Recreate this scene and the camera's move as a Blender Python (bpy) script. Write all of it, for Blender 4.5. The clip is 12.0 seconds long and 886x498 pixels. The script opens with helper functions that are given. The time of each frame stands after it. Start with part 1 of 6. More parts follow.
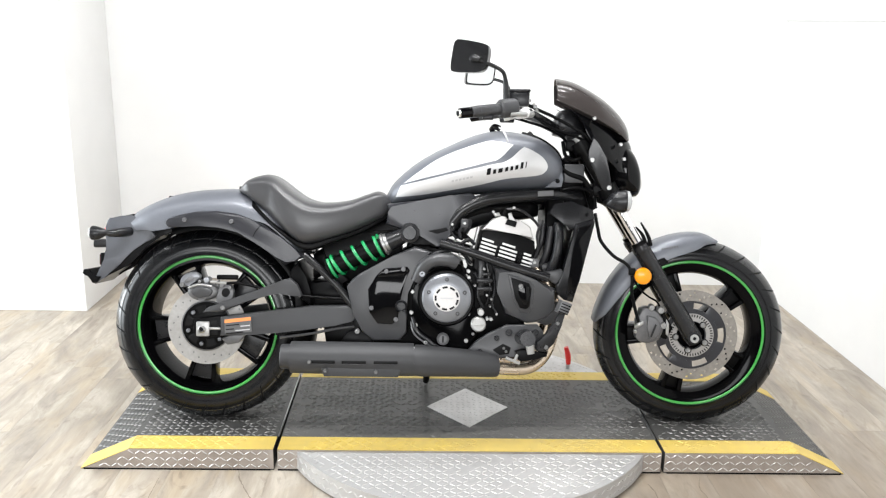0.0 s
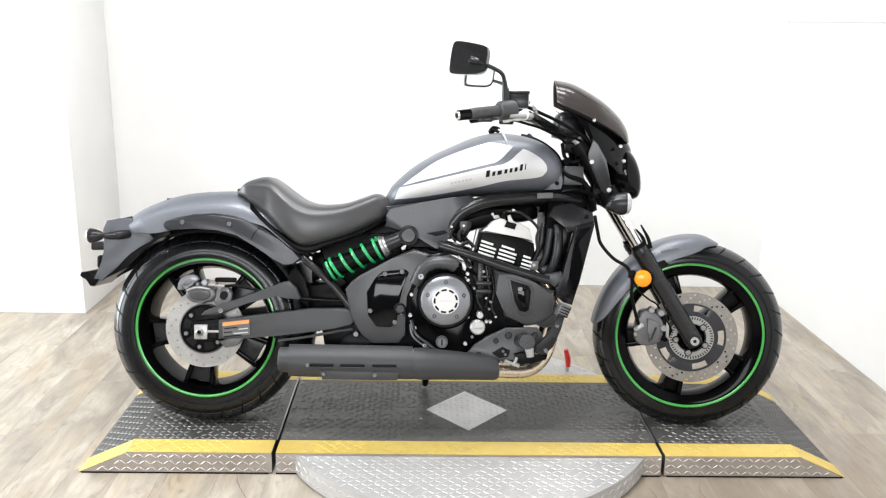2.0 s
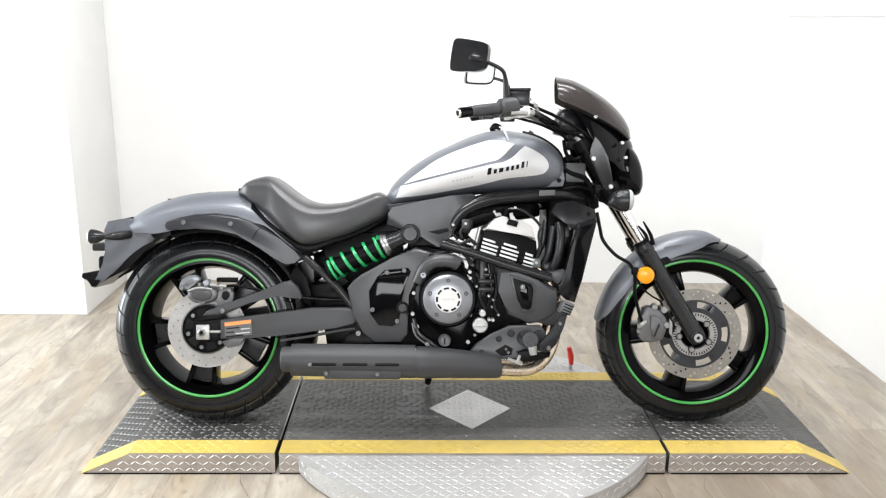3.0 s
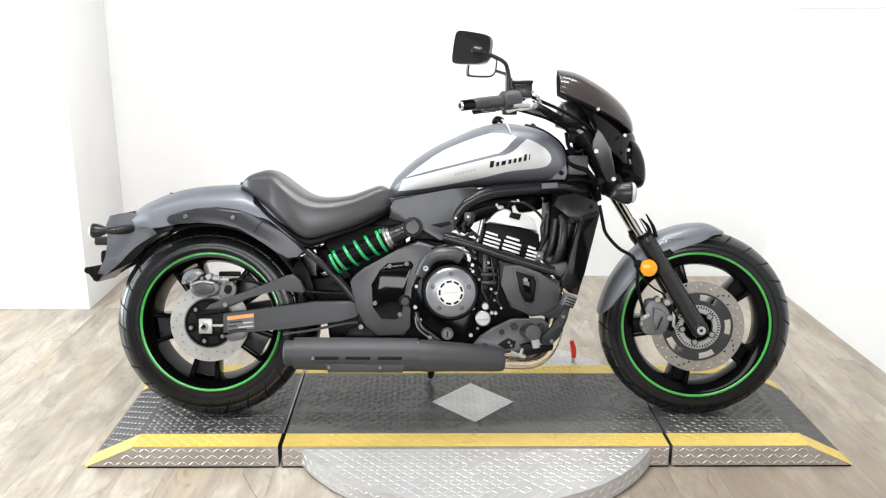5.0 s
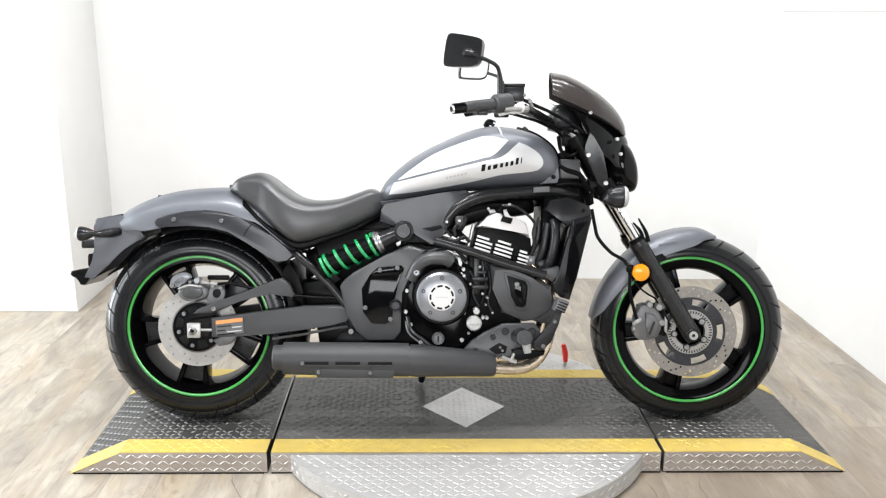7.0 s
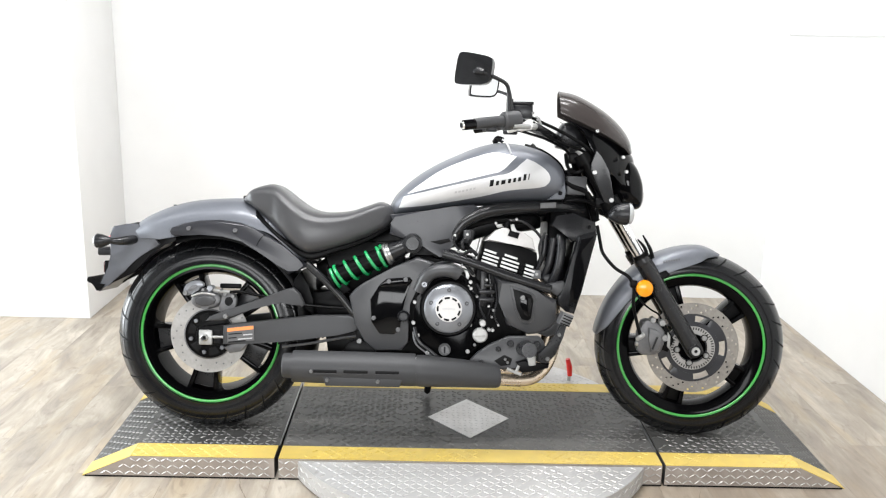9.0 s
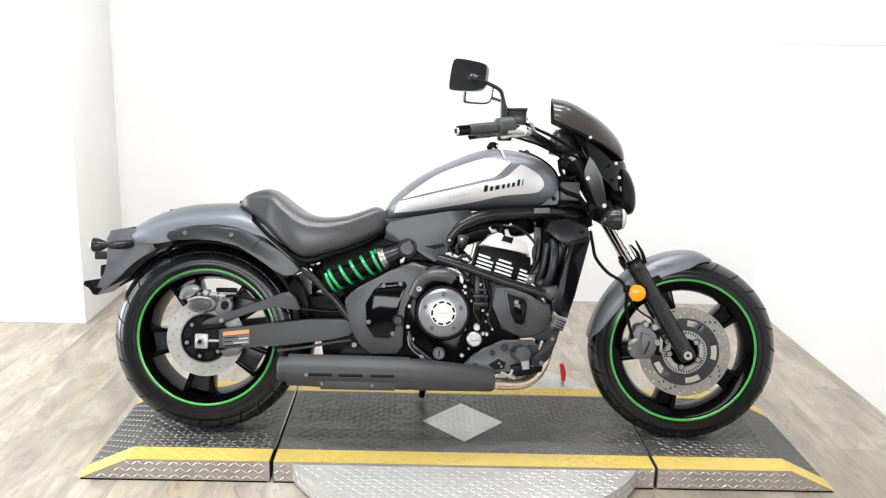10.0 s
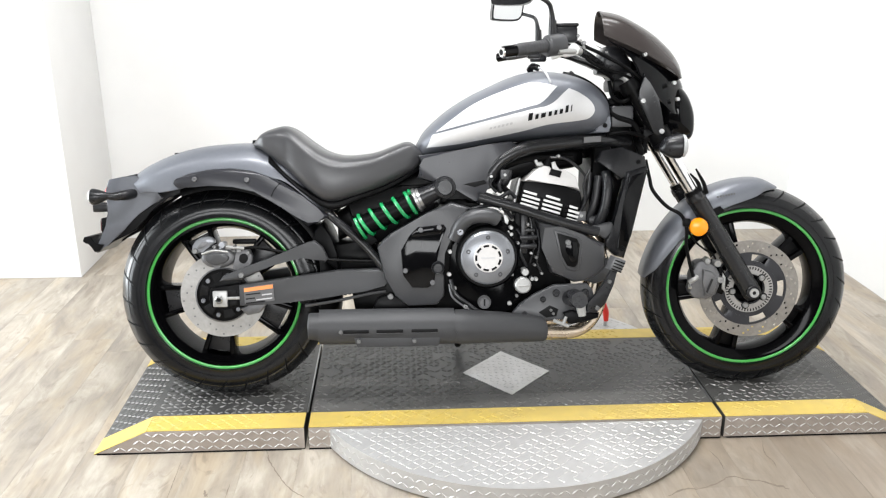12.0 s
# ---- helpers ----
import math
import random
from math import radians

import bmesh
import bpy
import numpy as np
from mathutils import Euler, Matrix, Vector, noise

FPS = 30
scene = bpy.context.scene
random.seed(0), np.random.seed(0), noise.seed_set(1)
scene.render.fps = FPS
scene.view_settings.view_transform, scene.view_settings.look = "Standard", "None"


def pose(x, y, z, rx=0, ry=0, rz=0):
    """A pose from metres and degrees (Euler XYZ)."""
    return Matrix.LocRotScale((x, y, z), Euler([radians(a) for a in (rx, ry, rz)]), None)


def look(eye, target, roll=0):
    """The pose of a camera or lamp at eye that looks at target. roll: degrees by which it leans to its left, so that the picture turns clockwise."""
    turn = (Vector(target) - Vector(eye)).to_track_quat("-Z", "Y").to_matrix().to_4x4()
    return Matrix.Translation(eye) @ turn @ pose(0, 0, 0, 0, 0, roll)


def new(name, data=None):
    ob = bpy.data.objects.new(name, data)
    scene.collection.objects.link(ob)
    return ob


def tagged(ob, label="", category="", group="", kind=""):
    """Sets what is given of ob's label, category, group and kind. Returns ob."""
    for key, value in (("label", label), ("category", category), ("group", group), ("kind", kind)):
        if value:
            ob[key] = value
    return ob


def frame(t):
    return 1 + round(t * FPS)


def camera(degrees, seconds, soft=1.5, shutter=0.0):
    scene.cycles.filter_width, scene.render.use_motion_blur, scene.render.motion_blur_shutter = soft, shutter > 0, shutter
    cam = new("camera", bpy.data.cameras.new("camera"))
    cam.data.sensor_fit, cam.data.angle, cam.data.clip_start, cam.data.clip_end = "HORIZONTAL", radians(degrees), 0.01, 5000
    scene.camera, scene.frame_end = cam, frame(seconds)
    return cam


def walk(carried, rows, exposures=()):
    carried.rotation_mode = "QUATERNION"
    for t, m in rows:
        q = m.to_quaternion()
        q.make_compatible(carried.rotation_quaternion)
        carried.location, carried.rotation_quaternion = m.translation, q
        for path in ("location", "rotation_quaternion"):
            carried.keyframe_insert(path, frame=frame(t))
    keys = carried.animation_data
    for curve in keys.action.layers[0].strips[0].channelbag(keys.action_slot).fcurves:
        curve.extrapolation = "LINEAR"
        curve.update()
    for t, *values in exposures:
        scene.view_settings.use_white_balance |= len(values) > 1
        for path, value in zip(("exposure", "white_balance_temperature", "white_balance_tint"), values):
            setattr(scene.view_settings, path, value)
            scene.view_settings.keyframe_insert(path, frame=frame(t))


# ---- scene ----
cam = camera(55.53, 12.0, 1.2)
# seconds, eye, then the way it faces: degrees to the right, downwards, and lean
PATH = [
    (0, -0.1055, -2.5845, 1.3624, 1.657, 15.221, 1.313),
    (0.5, -0.1002, -2.5792, 1.3654, 1.827, 15.425, 1.287),
    (1, -0.0977, -2.5743, 1.3616, 1.687, 15.216, 1.142),
    (1.5, -0.1048, -2.5752, 1.3582, 1.736, 15.042, 1.045),
    (2, -0.1009, -2.5719, 1.3648, 1.628, 15.172, 1.272),
    (2.5, -0.0992, -2.5654, 1.3631, 1.536, 15.285, 0.980),
    (3, -0.1018, -2.5646, 1.3609, 1.517, 15.256, 0.792),
    (5, -0.1060, -2.5623, 1.3556, 1.441, 15.620, 0.608),
    (5.5, -0.1018, -2.5567, 1.3573, 1.663, 15.613, 0.444),
    (6, -0.0959, -2.5511, 1.3606, 1.667, 15.507, 0.311),
    (6.5, -0.0982, -2.5426, 1.3609, 1.706, 15.927, 0.326),
    (7, -0.1012, -2.5378, 1.3633, 1.979, 15.643, 0.892),
    (9, -0.1054, -2.5949, 1.3662, 1.449, 14.514, 1.764),
    (9.5, -0.1079, -2.6125, 1.3628, 1.449, 13.859, 1.847),
    (10, -0.1029, -2.6207, 1.3612, 1.753, 13.944, 1.921),
    (10.5, -0.1038, -2.6147, 1.3593, 2.108, 14.082, 1.870),
    (11, -0.1147, -2.5916, 1.3530, 2.513, 14.807, 1.881),
    (11.2, -0.1230, -2.5750, 1.3480, 3.188, 14.654, 2.305),
    (11.4, -0.1480, -2.5400, 1.3450, 4.228, 14.784, 2.773),
    (11.5, -0.1644, -2.5204, 1.3430, 4.635, 15.246, 2.700),
    (11.6, -0.1828, -2.5066, 1.3340, 4.136, 16.169, 1.468),
    (11.7, -0.2004, -2.4817, 1.3276, 3.959, 17.253, 0.118),
    (11.8, -0.2350, -2.4430, 1.3220, 3.932, 18.190, -0.752),
    (11.9, -0.2560, -2.3980, 1.3220, 3.651, 18.872, -0.463),
    (12, -0.2702, -2.3405, 1.3290, 3.160, 19.004, 0.132),
]


def facing(x, y, z, right, down, lean):
    a, b = radians(right), radians(down)
    way = Vector((math.sin(a) * math.cos(b), math.cos(a) * math.cos(b), -math.sin(b)))
    return look((x, y, z), Vector((x, y, z)) + way, lean)


walk(cam, [(r[0], facing(*r[1:])) for r in PATH])

from mathutils.bvhtree import BVHTree

# ---- light ----
scene.view_settings.exposure = -0.04
world = bpy.data.worlds.new("world")
scene.world = world
world.use_nodes = True
world.node_tree.nodes["Background"].inputs[0].default_value = (1, 1, 1, 1)
world.node_tree.nodes["Background"].inputs[1].default_value = 0.3

CEIL = 2.9
LAMP_SPOTS = [(-2.4, -0.6, 12), (-0.6, -1.1, 68), (0.0, 0.0, 36), (0.5, 0.75, 16)]
for lx, ly, watts in LAMP_SPOTS:
    lamp = bpy.data.lights.new("ceiling_lamp", "AREA")
    lamp.shape, lamp.size, lamp.size_y, lamp.energy = "RECTANGLE", 1.2, 0.10, watts
    lamp.color = (0.985, 0.99, 1.0)
    ob = new("ceiling_lamp", lamp)
    ob.matrix_world = pose(lx, ly, CEIL - 0.09)
# front fill from an added, unseen window behind the camera, to brighten the near side
FILL_OPENING = (-2.6, 1.2, 1.35, 2.45)
sky = bpy.data.lights.new("front_fill", "AREA")
sky.shape, sky.size, sky.size_y, sky.energy = "RECTANGLE", FILL_OPENING[1] - FILL_OPENING[0] - 0.1, FILL_OPENING[3] - FILL_OPENING[2] - 0.1, 160
sky.color = (0.97, 0.985, 1.0)
ob = new("front_fill", sky)
ob.matrix_world = pose((FILL_OPENING[0] + FILL_OPENING[1]) / 2, -5.62, (FILL_OPENING[2] + FILL_OPENING[3]) / 2, 90, 0, 0)

# daylight through a glazed door at the side
DOOR = (-1.3, 1.0, 0.06, 2.1)
sky = bpy.data.lights.new("door_daylight", "AREA")
sky.shape, sky.size, sky.size_y, sky.energy = "RECTANGLE", DOOR[3] - DOOR[2] - 0.1, DOOR[1] - DOOR[0] - 0.1, 155
sky.color = (0.90, 0.96, 1.0)
ob = new("door_daylight", sky)
ob.matrix_world = pose(-3.62, (DOOR[0] + DOOR[1]) / 2, (DOOR[2] + DOOR[3]) / 2, 0, -90, 0)


# ---- materials ----
def material(name, color, rough=0.5, metal=0.0, grain=0.0, scale=40.0, bump=0.0, coat=0.0, spec=0.5,
             color2=None, wear=0.0, coat_rough=0.06):
    m = bpy.data.materials.new(name)
    m.use_nodes = True
    nt = m.node_tree
    n, l = nt.nodes, nt.links
    b = n["Principled BSDF"]
    b.inputs["Base Color"].default_value = (*color, 1)
    b.inputs["Roughness"].default_value = rough
    b.inputs["Metallic"].default_value = metal
    b.inputs["Specular IOR Level"].default_value = spec
    b.inputs["Coat Weight"].default_value = coat
    b.inputs["Coat Roughness"].default_value = coat_rough
    tc = n.new("ShaderNodeTexCoord")
    if grain or color2:
        big = n.new("ShaderNodeTexNoise")
        big.inputs["Scale"].default_value = scale * 0.12
        big.inputs["Detail"].default_value = 5
        fine = n.new("ShaderNodeTexNoise")
        fine.inputs["Scale"].default_value = scale
        fine.inputs["Detail"].default_value = 6
        mix = n.new("ShaderNodeMix")
        mix.data_type = "RGBA"
        other = color2 or tuple(min(1, c * (1 + grain)) for c in color)
        mix.inputs[6].default_value = (*color, 1)
        mix.inputs[7].default_value = (*other, 1)
        add = n.new("ShaderNodeMath")
        add.operation = "MULTIPLY_ADD"
        add.inputs[1].default_value = 0.5
        half = n.new("ShaderNodeMath")
        half.operation = "MULTIPLY"
        half.inputs[1].default_value = 0.5
        ramp = n.new("ShaderNodeMapRange")
        ramp.inputs[1].default_value, ramp.inputs[2].default_value = 0.32, 0.68
        l.new(tc.outputs["Object"], big.inputs["Vector"])
        l.new(tc.outputs["Object"], fine.inputs["Vector"])
        l.new(big.outputs["Fac"], half.inputs[0])
        l.new(fine.outputs["Fac"], add.inputs[0])
        l.new(half.outputs[0], add.inputs[2])
        l.new(add.outputs[0], ramp.inputs[0])
        l.new(ramp.outputs[0], mix.inputs[0])
        l.new(mix.outputs[2], b.inputs["Base Color"])
        if wear:
            rr = n.new("ShaderNodeMapRange")
            rr.inputs[3].default_value, rr.inputs[4].default_value = max(0.02, rough - wear), min(1, rough + wear)
            l.new(ramp.outputs[0], rr.inputs[0])
            l.new(rr.outputs[0], b.inputs["Roughness"])
    if bump:
        bn = n.new("ShaderNodeTexNoise")
        bn.inputs["Scale"].default_value = scale * 3
        bn.inputs["Detail"].default_value = 4
        bp = n.new("ShaderNodeBump")
        bp.inputs["Strength"].default_value = bump
        bp.inputs["Distance"].default_value = 0.001
        l.new(tc.outputs["Object"], bn.inputs["Vector"])
        l.new(bn.outputs["Fac"], bp.inputs["Height"])
        l.new(bp.outputs["Normal"], b.inputs["Normal"])
    return m


M = {
    "wall": material("white_wall_paint", (0.745, 0.743, 0.735), 0.75, grain=0.05, scale=7, bump=0.06),
    "ceiling": material("grey_ceiling_paint", (0.13, 0.13, 0.13), 0.85, grain=0.05, scale=9),
    "dimwall": material("grey_showroom_paint", (0.10, 0.10, 0.105), 0.8, grain=0.1, scale=6),
    "joint": material("floor_joint", (0.29, 0.255, 0.21), 0.8, grain=0.2, scale=30),
    "slate": material("slate_metallic_paint", (0.125, 0.133, 0.152), 0.46, metal=0.35, grain=0.10, scale=900, coat=0.35, coat_rough=0.22),
    "silver": material("pearl_silver_paint", (0.62, 0.62, 0.625), 0.36, metal=0.25, grain=0.05, scale=900, coat=0.6, coat_rough=0.14),
    "gloss": material("gloss_black", (0.0020, 0.0020, 0.0024), 0.07, spec=0.22),
    "plastic": material("textured_black_plastic", (0.010, 0.0102, 0.0115), 0.30, grain=0.3, scale=220, bump=0.10, wear=0.06, spec=0.36),
    "cover": material("grey_black_cover", (0.043, 0.0435, 0.0460), 0.36, grain=0.06, scale=260, bump=0.05, wear=0.03, spec=0.45),
    "dark": material("matte_black_steel", (0.0020, 0.0020, 0.0022), 0.38, grain=0.5, scale=80, wear=0.1, spec=0.10),
    "frame": material("satin_black_frame", (0.012, 0.0122, 0.0132), 0.24, grain=0.08, scale=260, wear=0.05, spec=0.38),
    "muffler": material("matte_grey_muffler", (0.038, 0.0385, 0.0405), 0.50, metal=0.05, grain=0.15, scale=160, bump=0.06, wear=0.05, spec=0.36),
    "rubber": material("tyre_rubber", (0.0026, 0.0029, 0.0036), 0.22, color2=(0.0054, 0.0058, 0.0068), scale=40, bump=0.05, wear=0.05, spec=0.32),
    "vinyl": material("seat_vinyl", (0.042, 0.042, 0.0445), 0.33, grain=0.12, scale=260, bump=0.16, wear=0.05, spec=0.5),
    "green": material("green_stripe", (0.055, 0.35, 0.065), 0.18, coat=0.8),
    "green2": material("green_spring_paint", (0.012, 0.27, 0.085), 0.25, coat=0.6),
    "steel": material("brushed_steel", (0.30, 0.30, 0.296), 0.34, metal=0.85, grain=0.25, scale=140, wear=0.12),
    "disc": material("brake_disc_steel", (0.36, 0.352, 0.34), 0.42, metal=0.35, color2=(0.27, 0.262, 0.25), scale=90, wear=0.1),
    "alloy": material("cast_alloy", (0.33, 0.33, 0.322), 0.40, metal=0.5, grain=0.3, scale=120, bump=0.15),
    "grey": material("grey_cast_metal", (0.105, 0.105, 0.108), 0.42, metal=0.4, grain=0.4, scale=100, bump=0.2),
    "chrome": material("chrome", (0.75, 0.75, 0.75), 0.08, metal=1.0),
    "ringgrey": material("satin_grey_metal", (0.20, 0.207, 0.222), 0.30, metal=0.5, grain=0.12, scale=200),
    "pipe": material("heat_tinted_pipe", (0.50, 0.42, 0.33), 0.25, metal=0.9, grain=0.3, scale=30, wear=0.1),
    "orange": material("orange_lens", (0.88, 0.30, 0.002), 0.25, coat=0.2),
    "red": material("red_plastic", (0.60, 0.02, 0.02), 0.35, coat=0.3),
    "clear": material("clear_lens", (0.42, 0.43, 0.43), 0.12, coat=0.6),
    "white": material("white_print", (0.75, 0.75, 0.74), 0.5),
    # for print, and for slots, bores and gaps whose shade is painted black
    "ink_shade": material("dark_print_and_recess_shade", (0.003, 0.003, 0.0035), 0.6, spec=0.2),
    "faint": material("grey_print", (0.45, 0.45, 0.46), 0.5),
    "label": material("label_film", (0.085, 0.085, 0.087), 0.5, grain=0.1, scale=60),
    "labelorange": material("orange_print", (0.75, 0.25, 0.07), 0.5),
    "mirror": material("mirror_glass", (0.85, 0.86, 0.87), 0.02, metal=1.0),
    "smoke": material("smoked_screen", (0.034, 0.029, 0.0275), 0.18, spec=0.45, grain=0.1, scale=20),
    "yellow": material("yellow_edge_paint", (0.64, 0.465, 0.09), 0.5, color2=(0.53, 0.395, 0.12), scale=28, wear=0.1, bump=0.15),
    "deck": material("worn_grey_deck", (0.036, 0.036, 0.036), 0.42, metal=0.3, color2=(0.095, 0.093, 0.088), scale=16, wear=0.12, bump=0.2),
    "cast": material("cast_silver_cover", (0.50, 0.488, 0.478), 0.45, metal=0.3, grain=0.15, scale=90, bump=0.2),
    "tankside": material("satin_blue_black_plastic", (0.022, 0.0225, 0.0265), 0.30, grain=0.05, scale=260, bump=0.03, wear=0.03, spec=0.42),
    "crack": material("dark_floor_crack", (0.17, 0.14, 0.11), 0.8, grain=0.5, scale=60),
    "boltsteel": material("bolt_steel", (0.15, 0.15, 0.148), 0.36, metal=0.75, grain=0.3, scale=150),
    "frontdisc": material("brown_brake_disc_steel", (0.27, 0.253, 0.23), 0.40, metal=0.4, color2=(0.19, 0.176, 0.158), scale=90, wear=0.1),
    "rimblack": material("black_wheel_enamel", (0.0018, 0.0018, 0.0021), 0.10, spec=0.08),
    "bright": material("machined_edge", (0.62, 0.62, 0.61), 0.38, metal=0.25, grain=0.1, scale=120),
    "deckworn": material("worn_bare_deck", (0.072, 0.070, 0.067), 0.45, metal=0.3, color2=(0.125, 0.122, 0.116), scale=18, wear=0.1),
    "tailgrey": material("dark_slate_plastic", (0.072, 0.076, 0.088), 0.38, metal=0.2, grain=0.15, scale=300, coat=0.3, coat_rough=0.25),
    "bump": material("worn_tread_tops", (0.125, 0.123, 0.118), 0.38, metal=0.4, grain=0.3, scale=60, wear=0.1),
    "edgebump": material("bright_tread_tops", (0.50, 0.49, 0.475), 0.42, metal=0.7, grain=0.2, scale=60, wear=0.08),
    "plate": material("bare_tread_plate", (0.55, 0.545, 0.54), 0.42, metal=0.5, color2=(0.43, 0.422, 0.415), scale=14, wear=0.12, bump=0.15),
    "darkred": material("dark_red_reflector", (0.06, 0.004, 0.007), 0.2, coat=0.4),
    "satin": material("satin_black_plastic", (0.0065, 0.0066, 0.0075), 0.20, grain=0.1, scale=200, wear=0.04, spec=0.40),
    # base blackened for shade under the mudguard, specular raised for the side sheen
    "treadrubber": material("glossy_shaded_tread_rubber", (0.0046, 0.0049, 0.0058), 0.25, color2=(0.0028, 0.0030, 0.0036), scale=30, bump=0.06, wear=0.05, spec=0.85),
    "boltbright": material("plated_bolt_steel", (0.29, 0.29, 0.285), 0.34, metal=0.7, grain=0.3, scale=150),
    "grip": material("grey_black_grip_rubber", (0.036, 0.0365, 0.039), 0.48, grain=0.15, scale=200, bump=0.15),
    "edgeplate": material("dull_tread_plate", (0.42, 0.38, 0.345), 0.45, metal=0.3, color2=(0.29, 0.25, 0.215), scale=25, wear=0.1),
}


def plank_material():
    """Printed pale oak: cloudy cream, tan and grey patches drawn out along each board, with fine grain over them."""
    m = bpy.data.materials.new("pale_wood_planks")
    m.use_nodes = True
    n, l = m.node_tree.nodes, m.node_tree.links
    b = n["Principled BSDF"]
    tc, info = n.new("ShaderNodeTexCoord"), n.new("ShaderNodeObjectInfo")
    spread = n.new("ShaderNodeVectorMath")
    spread.operation = "SCALE"
    spread.inputs[0].default_value = (37.0, 91.0, 13.0)
    l.new(info.outputs["Random"], spread.inputs["Scale"])
    shift = n.new("ShaderNodeVectorMath")
    shift.operation = "ADD"
    l.new(tc.outputs["Object"], shift.inputs[0])
    l.new(spread.outputs[0], shift.inputs[1])

    def clouds(sx, sy, detail, warp, move):
        mp = n.new("ShaderNodeMapping")
        mp.inputs["Scale"].default_value = (sx, sy, 1)
        mp.inputs["Location"].default_value = (move, move * 0.7, move * 0.3)
        l.new(shift.outputs[0], mp.inputs["Vector"])
        nz = n.new("ShaderNodeTexNoise")
        nz.inputs["Scale"].default_value = 1.0
        nz.inputs["Detail"].default_value = detail
        nz.inputs["Roughness"].default_value = 0.6
        nz.inputs["Distortion"].default_value = warp
        l.new(mp.outputs[0], nz.inputs["Vector"])
        return nz.outputs["Fac"]

    def span(fac, lo, hi, top):
        r = n.new("ShaderNodeMapRange")
        r.inputs[1].default_value, r.inputs[2].default_value, r.inputs[4].default_value = lo, hi, top
        l.new(fac, r.inputs[0])
        return r.outputs[0]

    def over(under, fac, color):
        mx = n.new("ShaderNodeMix")
        mx.data_type = "RGBA"
        l.new(fac, mx.inputs[0])
        l.new(under, mx.inputs[6])
        mx.inputs[7].default_value = (*color, 1)
        return mx.outputs[2]

    patch, grain = clouds(9.0, 3.0, 7, 0.8, 0.0), clouds(70.0, 6.0, 5, 0.4, 3.0)
    ramp = n.new("ShaderNodeValToRGB")
    ramp.color_ramp.elements[0].position, ramp.color_ramp.elements[0].color = 0.30, (0.235, 0.198, 0.155, 1)
    ramp.color_ramp.elements[1].position, ramp.color_ramp.elements[1].color = 0.70, (0.525, 0.468, 0.382, 1)
    mid = ramp.color_ramp.elements.new(0.5)
    mid.color = (0.365, 0.312, 0.243, 1)
    l.new(patch, ramp.inputs[0])
    col = over(ramp.outputs[0], span(clouds(7.0, 2.0, 6, 0.9, 7.0), 0.50, 0.68, 0.75), (0.40, 0.308, 0.192))
    col = over(col, span(clouds(9.0, 1.6, 7, 1.1, 15.0), 0.52, 0.70, 0.55), (0.27, 0.235, 0.205))
    col = over(col, span(clouds(16.0, 5.0, 8, 2.2, 23.0), 0.56, 0.70, 0.50), (0.18, 0.137, 0.100))
    # browner and darker towards a point at the right front, with a ragged edge
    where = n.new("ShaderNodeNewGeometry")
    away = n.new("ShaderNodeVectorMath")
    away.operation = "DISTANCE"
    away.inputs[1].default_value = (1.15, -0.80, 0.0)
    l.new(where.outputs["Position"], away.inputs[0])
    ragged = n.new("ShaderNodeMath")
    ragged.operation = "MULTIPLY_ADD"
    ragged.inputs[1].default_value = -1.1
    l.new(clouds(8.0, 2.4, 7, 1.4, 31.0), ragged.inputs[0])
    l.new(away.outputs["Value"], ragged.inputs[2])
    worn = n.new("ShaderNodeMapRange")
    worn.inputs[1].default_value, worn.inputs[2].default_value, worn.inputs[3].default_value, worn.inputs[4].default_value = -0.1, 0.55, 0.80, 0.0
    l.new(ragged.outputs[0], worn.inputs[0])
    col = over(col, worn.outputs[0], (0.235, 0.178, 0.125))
    hsv = n.new("ShaderNodeHueSaturation")
    val = n.new("ShaderNodeMapRange")
    hsv.inputs["Saturation"].default_value = 0.84
    val.inputs[3].default_value, val.inputs[4].default_value = 0.92, 1.07
    l.new(info.outputs["Random"], val.inputs[0])
    l.new(val.outputs[0], hsv.inputs["Value"])
    l.new(col, hsv.inputs["Color"])
    gr = n.new("ShaderNodeMix")
    gr.data_type, gr.blend_type = "RGBA", "MULTIPLY"
    gr.inputs[0].default_value = 0.14
    l.new(hsv.outputs[0], gr.inputs[6])
    l.new(span(grain, 0.30, 0.62, 1.0), gr.inputs[7])
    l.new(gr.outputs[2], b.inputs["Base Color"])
    rg = n.new("ShaderNodeMapRange")
    rg.inputs[3].default_value, rg.inputs[4].default_value = 0.34, 0.5
    l.new(patch, rg.inputs[0])
    l.new(rg.outputs[0], b.inputs["Roughness"])
    bp = n.new("ShaderNodeBump")
    bp.inputs["Strength"].default_value, bp.inputs["Distance"].default_value = 0.12, 0.002
    l.new(grain, bp.inputs["Height"])
    l.new(bp.outputs["Normal"], b.inputs["Normal"])
    return m


_pane = bpy.data.materials.new("window_glass")
_pane.use_nodes = True
_pane.node_tree.nodes["Principled BSDF"].inputs["Transmission Weight"].default_value = 1.0
_pane.node_tree.nodes["Principled BSDF"].inputs["Roughness"].default_value = 0.02
M["glass"] = _pane
M["plank"] = plank_material()
_glow = bpy.data.materials.new("lamp_diffuser")
_glow.use_nodes = True
_glow.node_tree.nodes["Principled BSDF"].inputs["Emission Color"].default_value = (1, 0.99, 0.97, 1)
_glow.node_tree.nodes["Principled BSDF"].inputs["Emission Strength"].default_value = 4.0
M["glow"] = _glow


